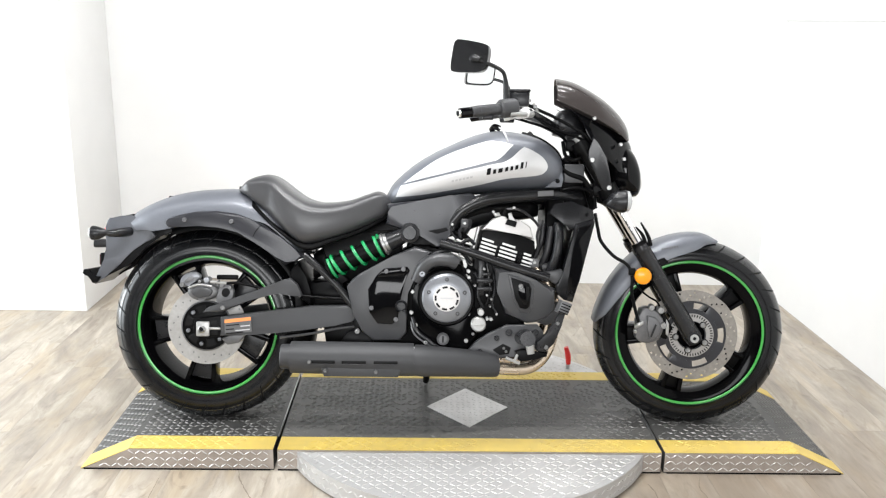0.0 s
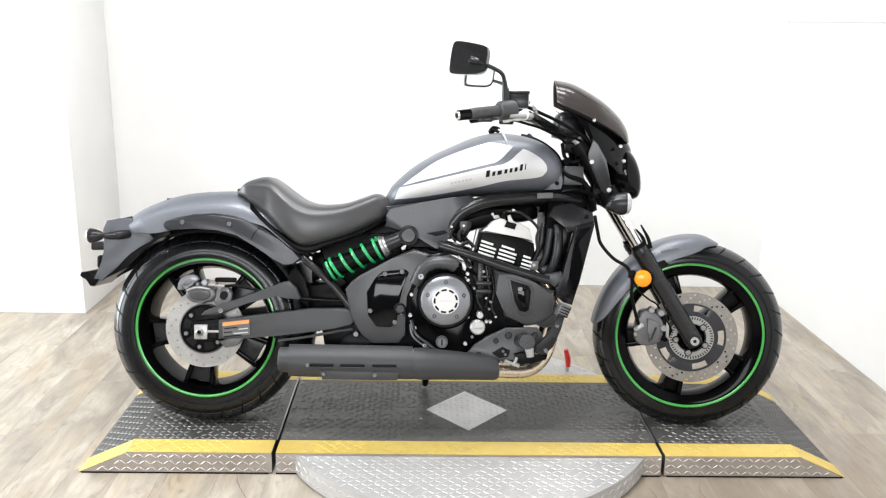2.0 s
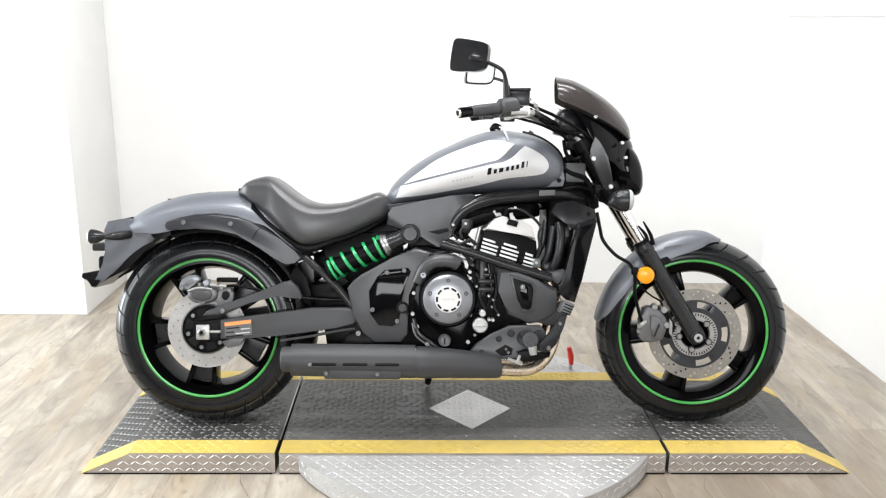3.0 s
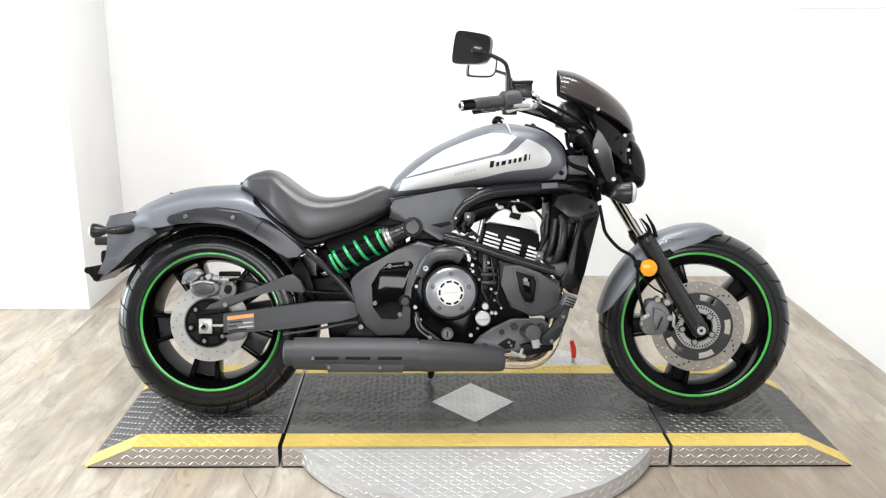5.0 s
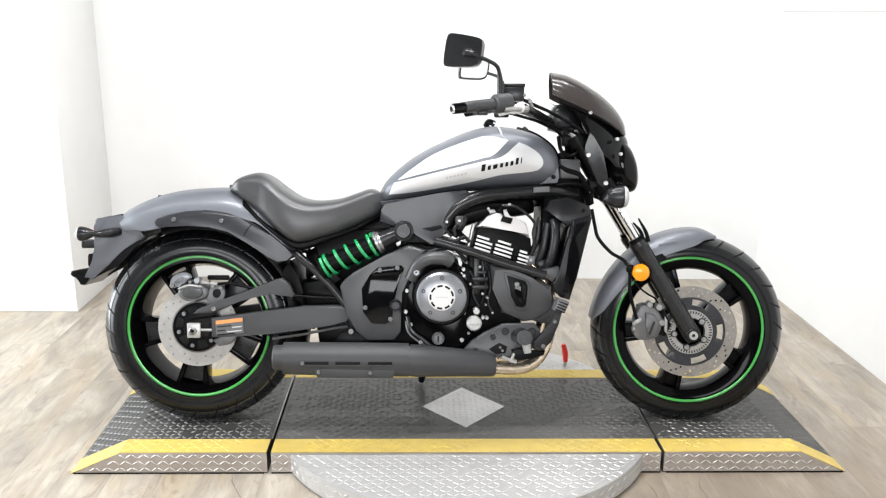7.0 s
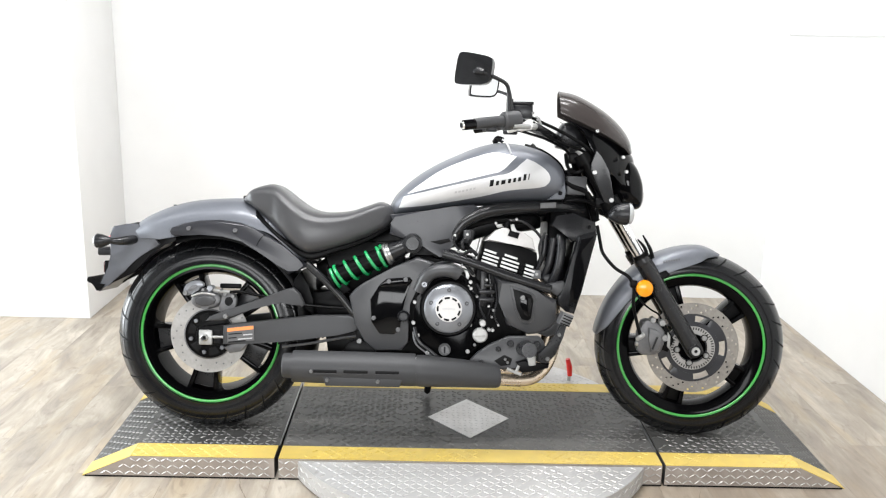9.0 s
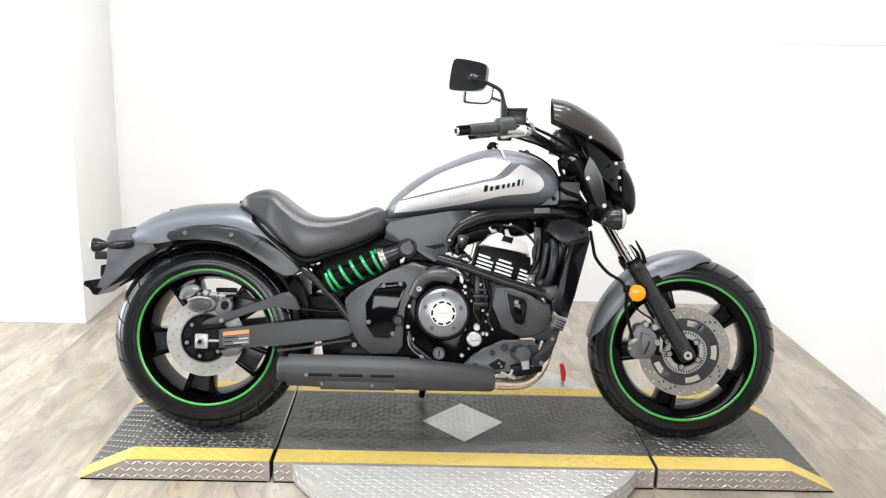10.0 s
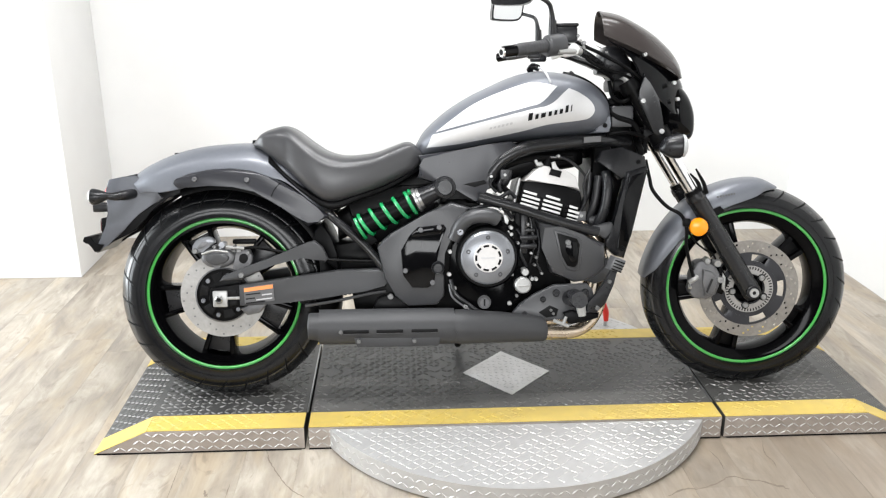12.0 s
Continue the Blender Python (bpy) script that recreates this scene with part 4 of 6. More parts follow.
# front indicators
for sgn in (-1, 1):
    y = 0.165 * sgn
    sig = bp("front_indicator", hull([0.498, 0.510, 0.530, 0.552, 0.560], [0.745, 0.765, 0.776, 0.779, 0.778], [0.728, 0.720, 0.710, 0.708, 0.712],
                                     [0.010, 0.022, 0.030, 0.034, 0.034], 2.2, 20, y), "plastic", None, "black front indicator with clear lens", True)
    bp("lens", hull([0.560, 0.567, 0.573, 0.577], [0.778, 0.777, 0.768, 0.752], [0.712, 0.713, 0.722, 0.735], [0.034, 0.033, 0.026, 0.01], 2.2, 20, y), "clear", sig, "clear indicator lens", True)
    bp("indicator_stem", tube([(0.505, 0.10 * sgn, 0.735), (0.512, 0.15 * sgn, 0.740)], 0.013, 12, 0), "dark", sig, "", True)

# ---- handlebar ----
bar = bp("handlebar", tube([(0.045, -0.405, 1.000), (0.170, -0.335, 1.018), (0.250, -0.24, 1.010), (0.315, -0.13, 0.985), (0.340, -0.06, 0.975), (0.345, 0, 0.975),
                            (0.340, 0.06, 0.975), (0.315, 0.13, 0.992), (0.250, 0.24, 1.024), (0.170, 0.335, 1.039), (0.045, 0.405, 1.024)], 0.0115, 14), "frame", None, "black tubular handlebar", True)
bp("bar_riser", block((0.345, -0.06, 0.952), (0.378, 0.06, 0.985), 0.008), "dark", bar, "", True)
for sgn in (-1, 1):
    up = 0.024 if sgn > 0 else 0.0
    g0, g1 = Vector((0.048, 0.403 * sgn, 1.0005 + up)), Vector((0.165, 0.338 * sgn, 1.0175 + up))
    d = (g1 - g0).normalized()
    grip = bp("grip", tube([g0 + d * 0.035, g0 + d * 0.04, g0 + d * 0.125, g0 + d * 0.132], [0.0160, 0.0165, 0.0170, 0.0205], 20, 2), "grip", bar, "ribbed black rubber grip", True)
    for i in range(9):
        bp("grip_rib", tube([g0 + d * (0.046 + i * 0.009), g0 + d * (0.0505 + i * 0.009)], 0.0176, 18, 0), "grip", grip, "", True)
    bp("bar_end", tube([g0 - d * 0.006, g0 + d * 0.036], 0.0155, 20, 0), "gloss", bar, "gloss black bar end", True)
    bp("bar_end_cap", tube([g0 - d * 0.010, g0 - d * 0.005], [0.0125, 0.0155], 20, 0), "chrome", bar, "bright bar-end ring", True)
    bp("bar_end_hole", tube([g0 - d * 0.0112, g0 - d * 0.009], 0.0075, 14, 0), "ink_shade", bar, "", True)
    bp("switch_housing", tube([g1 - d * 0.010, g1 - d * 0.004, g1 + d * 0.012, g1 + d * 0.030, g1 + d * 0.044, g1 + d * 0.048], [0.023, 0.028, 0.0285, 0.0285, 0.027, 0.021], 22, 1), "grip", bar, "black switch housing", True)
    if sgn > 0:
        bp("switch_base", block((0.150, 0.31, 0.980 + up), (0.205, 0.35, 1.006 + up), 0.006), "plastic", bar, "", True)
    else:
        bp("switch_button", block((0.108, -0.372, 0.984), (0.142, -0.345, 1.000), 0.005), "plastic", bar, "", True)
    yl = 0.30 * sgn
    tip = [(0.172, yl * 1.24, 1.004 + up), (0.150, yl * 1.30, 1.003 + up)] if sgn > 0 else [(0.190, yl * 1.16, 1.002)]
    bp("hand_lever", tube([(0.255, yl * 0.86, 1.008 + up), (0.250, yl * 0.95, 1.004 + up), (0.225, yl * 1.09, 1.004 + up)] + tip, [0.009, 0.009, 0.0075, 0.0065], 12), "frame" if sgn > 0 else "alloy", bar, "", True)
    mast = [(0.176, yl * 1.03, 1.035), (0.1755, yl * 1.05, 1.075), (0.172, yl * 1.08, 1.108), (0.163, yl * 1.12, 1.127), (0.135, yl * 1.22, 1.140), (0.096, yl * 1.33, 1.152)]
    mast = [(a, b, c + up) for a, b, c in mast]
    mir = bp("mirror_stem", tube(mast, [0.010, 0.0095, 0.006, 0.006, 0.006, 0.006], 12), "frame", None, "black bent mirror stem", True)
    bp("stem_base", tube([(0.178, yl * 1.02, 1.025 + up), (0.177, yl * 1.04, 1.085 + up)], [0.013, 0.010], 14, 0), "frame", mir, "", True)
    q = [(0.072 + 0.86 * du, 1.166 + 0.93 * dv) for du, dv in ((-0.0375, 0.0505), (-0.053, 0.042), (-0.0615, 0.005), (-0.066, -0.036), (-0.057, -0.048), (0.0, -0.051),
                                                               (0.0375, -0.049), (0.057, -0.036), (0.064, -0.007), (0.066, 0.018), (0.058, 0.032), (0.019, 0.042))]
    yy = 1.23 * yl
    lean = Matrix.Translation((0.072, yy, 1.166)) @ Matrix.Rotation(radians(14 * sgn), 4, "Z") @ Matrix.Translation((-0.072, -yy, -1.166 + up))
    shellm = plate(q, yy - 0.014, yy + 0.014, 0.0065, 5, seg=3)
    part("mirror_shell", shellm, "satin", mir, "black mirror housing", 35, STEER @ lean)
    face = plate([(0.072 + (x - 0.072) * 0.90, 1.166 + (z - 1.166) * 0.88) for x, z in q], yy + (0.0142 if sgn < 0 else -0.0156), yy + (0.0156 if sgn < 0 else -0.0142), 0, 3)
    part("mirror_glass", face, "mirror", mir, "mirror glass", 35, STEER @ lean)
    bp("mirror_ball", tube([(0.100, yl * 1.34, 1.152 + up), (0.084, yl * 1.32, 1.157 + up), (0.078, yl * 1.25, 1.158 + up)], [0.0085, 0.0115, 0.013], 14, 0), "frame", mir, "", True)
res = bp("brake_reservoir", block((0.186, -0.285, 1.030), (0.246, -0.225, 1.072), 0.006), "plastic", bar, "black brake fluid reservoir", True)
bp("reservoir_lid", block((0.183, -0.288, 1.071), (0.249, -0.222, 1.080), 0.004), "frame", res, "", True)
bp("sight_glass", puck(0.202, 1.045, 0.009, -0.289, -0.280, 18), "gloss", res, "", True)
bp("lever_clamp", plate([(0.190, 0.994), (0.200, 1.007), (0.218, 1.012), (0.226, 1.022), (0.240, 1.024), (0.250, 1.012), (0.244, 0.996), (0.215, 0.990)], -0.318, -0.270, 0.004), "bright", bar, "cast bright lever clamp", True)
bp("lever_adjuster", tube([(0.172, -0.330, 0.991), (0.183, -0.326, 0.994), (0.204, -0.310, 0.999)], [0.0085, 0.0100, 0.007], 12, 2), "bright", bar, "bright round adjuster", True)
bolt(0.264, 1.028, -0.285, 0.006, bar, "alloy", move=STEER, depth=0.02)
bolt(0.247, 1.046, -0.290, 0.0045, bar, "alloy", move=STEER, depth=0.01)
for pts, r, m in (([(0.245, -0.235, 1.035), (0.285, -0.19, 1.02), (0.334, -0.16, 1.00), (0.42, -0.14, 0.952), (0.46, -0.10, 0.90), (0.47, -0.10, 0.72)], 0.0055, "dark"),
                  ([(0.25, -0.24, 1.02), (0.29, -0.18, 0.985), (0.345, -0.14, 0.962), (0.40, -0.12, 0.945), (0.45, -0.10, 0.92)], 0.0050, "dark"),
                  ([(0.18, -0.30, 1.00), (0.24, -0.26, 0.985), (0.30, -0.16, 0.97), (0.37, -0.10, 0.93), (0.40, -0.06, 0.84)], 0.0045, "dark"),
                  ([(0.25, 0.23, 1.02), (0.30, 0.16, 1.00), (0.37, 0.10, 0.95), (0.42, 0.06, 0.85)], 0.0055, "dark"),
                  ([(0.36, -0.09, 0.93), (0.37, -0.10, 0.885), (0.40, -0.10, 0.87), (0.43, -0.10, 0.89)], 0.006, "dark")):
    bp("control_cable", tube(pts, r, 8), m, bar, "", True)
bp("cable_fitting", tube([(0.258, -0.215, 1.040), (0.266, -0.210, 1.028), (0.274, -0.20, 1.012)], 0.006, 10), "alloy", bar, "", True)

# ---- tank ----
TX = [-0.214, -0.190, -0.131, -0.066, 0.0, 0.063, 0.128, 0.193, 0.249, 0.296, 0.334, 0.353, 0.362]
TT = [0.747, 0.786, 0.840, 0.882, 0.914, 0.941, 0.957, 0.956, 0.945, 0.927, 0.898, 0.866, 0.826]
TB = [0.700, 0.702, 0.716, 0.726, 0.738, 0.748, 0.752, 0.756, 0.760, 0.763, 0.768, 0.776, 0.80]
TW = [0.050, 0.085, 0.118, 0.138, 0.152, 0.160, 0.164, 0.163, 0.158, 0.147, 0.125, 0.095, 0.05]
TN = 2.5
tank = bp("fuel_tank", hull(TX, TT, TB, TW, TN, 44), "slate", None, "slate metallic fuel tank with silver side panels", smooth=60)


_skin = bmesh.new()
_skin.from_mesh(tank.data)
SKIN = BVHTree.FromBMesh(_skin)


def tank_skin(x, z, off):
    """The place just above the tank's near side at a place of its side view."""
    hit, nor = SKIN.ray_cast(Vector((x, -1, z)), Vector((0, 1, 0)))[:2]
    if not hit:
        return Vector((x, -0.03, z))
    return hit + nor * (off if nor.y < 0 else -off)


def decal(pts, off, k=0, step=0.010, sgn=-1):
    """A thin painted shape that follows the tank's side."""
    ps = spline(pts, k, True) if k else [Vector((x, 0, z)) for x, z in pts]
    bm = bmesh.new()
    bm.faces.new([bm.verts.new((p.x, 0, p.z)) for p in ps])
    x0, x1 = min(p.x for p in ps), max(p.x for p in ps)
    z0, z1 = min(p.z for p in ps), max(p.z for p in ps)
    for no, a, b in (((1, 0, 0), x0, x1), ((0, 0, 1), z0, z1)):
        v = a + step
        while v < b:
            co = (v, 0, 0) if no[0] else (0, 0, v)
            bmesh.ops.bisect_plane(bm, geom=bm.verts[:] + bm.edges[:] + bm.faces[:], plane_co=co, plane_no=no)
            v += step
    bmesh.ops.triangulate(bm, faces=bm.faces[:])
    for v in bm.verts:
        v.co = tank_skin(v.co.x, v.co.z, off)
        v.co.y *= -sgn
    return bm


LOWER = [(-0.184, 0.736), (-0.085, 0.748), (0.074, 0.778), (0.162, 0.799), (0.262, 0.811), (0.288, 0.824), (0.294, 0.843), (0.279, 0.866), (0.245, 0.888), (0.218, 0.899),
         (0.200, 0.884), (0.176, 0.862), (0.148, 0.848), (0.100, 0.838), (-0.168, 0.772)]
UPPER = [(-0.158, 0.780), (0.090, 0.845), (0.128, 0.854), (0.150, 0.868), (0.170, 0.889), (0.186, 0.905), (0.125, 0.916), (0.090, 0.911), (0.020, 0.888), (-0.051, 0.857), (-0.112, 0.815)]


def outline(pts, corners, k=5):
    """A closed outline, smooth but for its corner points."""
    n, out = len(pts), []
    cs = sorted(corners)
    for a, b in zip(cs, cs[1:] + [cs[0] + n]):
        run = [pts[i % n] for i in range(a, b + 1)]
        out += [(p.x, p.z) for p in spline(run, k)[:-1]] if len(run) > 2 else run[:-1]
    return out


LOWER, UPPER = outline(LOWER, (0, 9, 14)), outline(UPPER, (0, 5))
for sgn in (-1, 1):
    bp("silver_panel", decal(LOWER, 0.0016, 0, sgn=sgn), "silver", tank, "pearl silver lower panel", smooth=60)
    bp("silver_panel", decal(UPPER, 0.0016, 0, sgn=sgn), "silver", tank, "pearl silver upper panel", smooth=60)
# maker's mark as plain dark bars of its size
x = 0.101
for wdt, hgt in ((0.0150, 0.0200), (0.0115, 0.0130), (0.0165, 0.0130), (0.0115, 0.0130), (0.0105, 0.0130), (0.0115, 0.0130), (0.0110, 0.0195), (0.0042, 0.0185)):
    z = 0.8095 + (x - 0.101) * 0.20
    q = [(x + u + v * 0.10, z + v + u * 0.20) for u, v in ((0, 0), (wdt * 0.80, 0), (wdt * 0.80, hgt), (0, hgt))]
    bp("maker_mark", decal(q, 0.0026, 0, 0.01), "ink_shade", tank, "", smooth=0)
    x += wdt + 0.0048
for i in range(6):
    x = -0.008 + i * 0.0115
    z = 0.786 + (x + 0.008) * 0.22
    q = [(x, z), (x + 0.0075, z + 0.0016), (x + 0.0085, z + 0.0076), (x + 0.001, z + 0.006)]
    bp("model_mark", decal(q, 0.0026, 0, 0.01), "faint", tank, "", smooth=0)
cap = bp("fuel_cap", lathe([(1e-4, 0.0), (0.030, 0.0), (0.034, 0.004), (0.034, 0.012), (0.028, 0.016), (1e-4, 0.016)], 0, 0, 28, False), "gloss", tank, "gloss black fuel cap")
cap.matrix_basis = Matrix.Translation((0.150, 0.0, 0.943)) @ Matrix.Rotation(radians(90), 4, "X")
for ob_pts, rr, mm, nm in (([(0.126, -0.02, 0.962), (0.134, -0.035, 0.972), (0.150, -0.045, 0.966)], 0.010, "gloss", "key_lock"), ([(0.245, -0.01, 0.940), (0.257, -0.02, 0.954)], 0.010, "dark", "tank_plug")):
    bp(nm, tube(ob_pts, rr, 10), mm, tank)
bp("key_tag", tube([(0.148, -0.050, 0.968), (0.154, -0.095, 0.958), (0.160, -0.122, 0.942), (0.168, -0.146, 0.915)], [0.0025, 0.003, 0.0036, 0.0028], 8), "faint", tank, "clear plastic key tag")
bp("tank_trim", tube([(0.225, -0.03, 0.949), (0.266, -0.045, 0.936), (0.306, -0.055, 0.913), (0.340, -0.06, 0.880), (0.357, -0.06, 0.830)], 0.010, 10), "dark", tank, "black tank front trim")
bp("tank_mount", plate([(0.290, 0.772), (0.345, 0.776), (0.352, 0.80), (0.345, 0.83), (0.325, 0.80)], -0.118, -0.09, 0.004), "slate", tank)
bolt(0.332, 0.795, -0.124, 0.007, tank, "dark")

# ---- seat and tail ----
seat = bp("seat", hull([-0.684, -0.660, -0.625, -0.590, -0.560, -0.520, -0.474, -0.419, -0.344, -0.289, -0.248, -0.222, -0.200],
                       [0.755, 0.783, 0.798, 0.803, 0.788, 0.757, 0.728, 0.716, 0.722, 0.740, 0.754, 0.748, 0.725],
                       [0.742, 0.730, 0.700, 0.668, 0.638, 0.602, 0.574, 0.582, 0.606, 0.630, 0.650, 0.664, 0.690],
                       [0.085, 0.112, 0.122, 0.128, 0.140, 0.152, 0.158, 0.155, 0.140, 0.122, 0.108, 0.098, 0.080], 3.9, 44), "vinyl", None, "black vinyl scooped rider seat", smooth=60)
bp("seat_base", hull([-0.640, -0.560, -0.470, -0.380, -0.290, -0.205], [0.720, 0.640, 0.590, 0.610, 0.640, 0.690], [0.690, 0.620, 0.560, 0.585, 0.618, 0.665],
                     [0.11, 0.13, 0.145, 0.135, 0.11, 0.08], 4), "dark", seat, "black seat base")
fend = bp("rear_mudguard", arch([(-1.046, 0.660), (-1.005, 0.689), (-0.953, 0.714), (-0.898, 0.733), (-0.843, 0.745), (-0.778, 0.752), (-0.692, 0.754), (-0.630, 0.735), (-0.560, 0.690), (-0.500, 0.620), (-0.475, 0.56)],
                                [0.085, 0.100, 0.108, 0.112, 0.114, 0.115, 0.116, 0.116, 0.112, 0.105, 0.10], [0.055, 0.085, 0.100, 0.105, 0.105, 0.100, 0.095, 0.085, 0.06, 0.045, 0.03], wheel=(RX, RZ)),
          "slate", None, "slate grey painted rear mudguard")
bp("inner_mudguard", arch([(RX + 0.345 * math.cos(radians(a)), RZ + 0.345 * math.sin(radians(a))) for a in range(110, -21, -10)],
                          [0.088] * 14, [0.035] * 9 + [0.045, 0.055, 0.06, 0.06, 0.055], wheel=(RX, RZ)), "dark", fend, "black inner mudguard")
both("mudguard_strut", [(-0.896, 0.655), (-0.862, 0.669), (-0.809, 0.679), (-0.747, 0.683), (-0.686, 0.675), (-0.642, 0.659), (-0.598, 0.640), (-0.546, 0.604), (-0.500, 0.566), (-0.462, 0.542), (-0.500, 0.528),
                        (-0.530, 0.514), (-0.560, 0.540), (-0.600, 0.578), (-0.640, 0.603), (-0.680, 0.616), (-0.740, 0.630), (-0.809, 0.634), (-0.860, 0.630), (-0.892, 0.627), (-0.903, 0.633), (-0.908, 0.642), (-0.905, 0.651)],
     0.134, 0.108, "tankside", None, "dark grey side strut of the mudguard", 0.009)
for cx, cz in ((-0.845, 0.653), (-0.699, 0.650)):
    bolt(cx, cz, -0.139, 0.0075, fend, "grey")
for cx, cz, up in ((-0.690, 0.753, 0.763), (-0.918, 0.717, 0.728)):
    bp("mudguard_stud", tube([(cx, -0.03, cz), (cx, -0.03, up)], [0.0075, 0.006], 12, 0), "dark", fend, "small black stud")
bp("strut_joint", tube([(-0.632, -0.1345, 0.602), (-0.622, -0.1345, 0.622), (-0.604, -0.1345, 0.642)], 0.0012, 6), "ink_shade", fend)
tail = bp("tail_unit", plate([(-1.106, 0.648), (-1.090, 0.655), (-1.030, 0.664), (-1.000, 0.640), (-0.950, 0.600), (-0.985, 0.578), (-1.024, 0.551), (-1.055, 0.520), (-1.078, 0.494), (-1.115, 0.468), (-1.140, 0.443),
                              (-1.150, 0.446), (-1.136, 0.480), (-1.118, 0.520), (-1.106, 0.555), (-1.114, 0.60)], -0.078, 0.078, 0.012, 2, seg=3), "tailgrey", None, "dark grey plastic tail unit")
both("tail_liner", [(-0.890, 0.632), (-0.960, 0.625), (-1.030, 0.590), (-1.070, 0.545), (-1.100, 0.500), (-1.132, 0.462), (-1.118, 0.460), (-1.104, 0.470), (-1.062, 0.491), (-1.031, 0.507), (-1.006, 0.537), (-0.987, 0.565), (-0.966, 0.582), (-0.938, 0.597), (-0.894, 0.612)],
     0.075, 0.064, "dark", tail, "black liner under the tail", 0.003)
bp("tail_top", plate([(-1.100, 0.652), (-1.030, 0.668), (-1.020, 0.655), (-1.090, 0.640)], -0.07, 0.07, 0.006), "dark", tail)
bp("tail_light", hull([-1.134, -1.128, -1.108, -1.085], [0.610, 0.628, 0.650, 0.655], [0.600, 0.590, 0.590, 0.60], [0.03, 0.045, 0.055, 0.05], 2.6), "red", tail, "red tail light lens")
for sgn in (-1, 1):
    sig = bp("rear_indicator", hull([-1.1335, -1.130, -1.115, -1.098, -1.085], [0.628, 0.630, 0.628, 0.622, 0.616], [0.586, 0.584, 0.586, 0.594, 0.602], [0.021, 0.022, 0.021, 0.015, 0.007], 2, 20, 0.135 * sgn),
             "plastic", tail, "black bullet indicator")
    bp("lens", hull([-1.143, -1.139, -1.134], [0.612, 0.624, 0.628], [0.602, 0.590, 0.586], [0.006, 0.018, 0.021], 2, 20, 0.135 * sgn), "clear", sig)
    bp("indicator_stem", tube([(-1.095, 0.135 * sgn, 0.608), (-1.072, 0.128 * sgn, 0.607), (-1.050, 0.110 * sgn, 0.609), (-1.035, 0.075 * sgn, 0.612)], [0.008, 0.012, 0.015, 0.014], 14), "plastic", sig)
bp("plate_lamp", hull([-1.172, -1.168, -1.135, -1.115], [0.582, 0.583, 0.584, 0.580], [0.556, 0.555, 0.556, 0.560], [0.020, 0.022, 0.025, 0.02], 4, 20), "plastic", tail, "black number plate lamp")
bp("rear_reflector", block((-1.150, -0.03, 0.500), (-1.134, 0.03, 0.535), 0.003), "darkred", tail, "red rear reflector")
bp("reflector_mount", block((-1.146, -0.034, 0.496), (-1.125, 0.034, 0.539), 0.003), "dark", tail)
bp("plate_bracket", plate([(-1.184, 0.476), (-1.180, 0.488), (-1.160, 0.490), (-1.148, 0.466), (-1.124, 0.466), (-1.138, 0.446), (-1.152, 0.444), (-1.166, 0.472), (-1.174, 0.468)], -0.085, 0.085, 0.003), "dark", tail, "black number plate bracket")

# ---- frame and engine ----
tcov = both("tank_cover", [(-0.212, 0.713), (-0.196, 0.688), (-0.214, 0.650), (-0.165, 0.634), (-0.125, 0.640), (-0.078, 0.610), (-0.050, 0.582), (-0.034, 0.570), (-0.016, 0.594), (-0.018, 0.622), (-0.004, 0.650),
                           (0.020, 0.682), (0.045, 0.712), (0.078, 0.738), (0.055, 0.752), (-0.01, 0.744), (-0.085, 0.730)], 0.138, 0.095, "tankside", None, "black satin plastic cover under the tank", 0.010)
# raised black plate; the shade of a recess is put into its colour
bp("cover_slot", plate([(-0.082, 0.630), (-0.022, 0.642), (-0.014, 0.632), (-0.050, 0.621)], -0.1388, -0.134, 0.001), "ink_shade", tcov)
for sgn in (-1, 1):
    bp("frame_rail", tube([(-0.01, 0.118 * sgn, 0.640), (0.008, 0.122 * sgn, 0.672), (0.040, 0.124 * sgn, 0.704), (0.111, 0.122 * sgn, 0.733), (0.236, 0.110 * sgn, 0.747), (0.344, 0.08 * sgn, 0.752), (0.420, 0.04 * sgn, 0.745)],
                          0.021, 16), "frame", None, "satin black frame tube")
    bp("engine_tube", tube([(-0.040, 0.160 * sgn, 0.593), (0.073, 0.168 * sgn, 0.560), (0.162, 0.170 * sgn, 0.530), (0.303, 0.172 * sgn, 0.489)], 0.0145, 16, 3), "frame", None, "satin black engine cradle tube")
    bp("seat_stay", tube([(-0.470, 0.118 * sgn, 0.548), (-0.450, 0.125 * sgn, 0.530), (-0.368, 0.138 * sgn, 0.456), (-0.300, 0.14 * sgn, 0.370)], 0.0125, 14, 3), "frame", None, "satin black frame tube")
bp("frame_label", plate([(0.268, 0.745), (0.318, 0.748), (0.318, 0.765), (0.268, 0.762)], -0.132, -0.130, 0.0004), "label", None, "small grey frame label")
bp("steering_head", tube([(0.455, 0, 0.70), (0.375, 0, 0.88)], 0.035, 18, 0), "dark", None, "black steering head")
bp("frame_gusset", plate([(0.28, 0.70), (0.40, 0.72), (0.45, 0.71), (0.40, 0.86), (0.36, 0.86), (0.34, 0.78)], -0.06, 0.06, 0.01), "dark", None, "black steering head casting")
bp("wiring_box", block((0.355, -0.105, 0.790), (0.420, -0.06, 0.852), 0.006), "cover", None, "black electrical connectors")
bp("wiring_loom", tube([(0.34, -0.09, 0.85), (0.37, -0.10, 0.82), (0.42, -0.10, 0.80), (0.45, -0.09, 0.75)], 0.009, 10), "dark", None, "black wiring loom")
bp("lower_loom", tube([(0.345, -0.095, 0.768), (0.40, -0.10, 0.775), (0.46, -0.10, 0.76)], 0.006, 8), "dark")
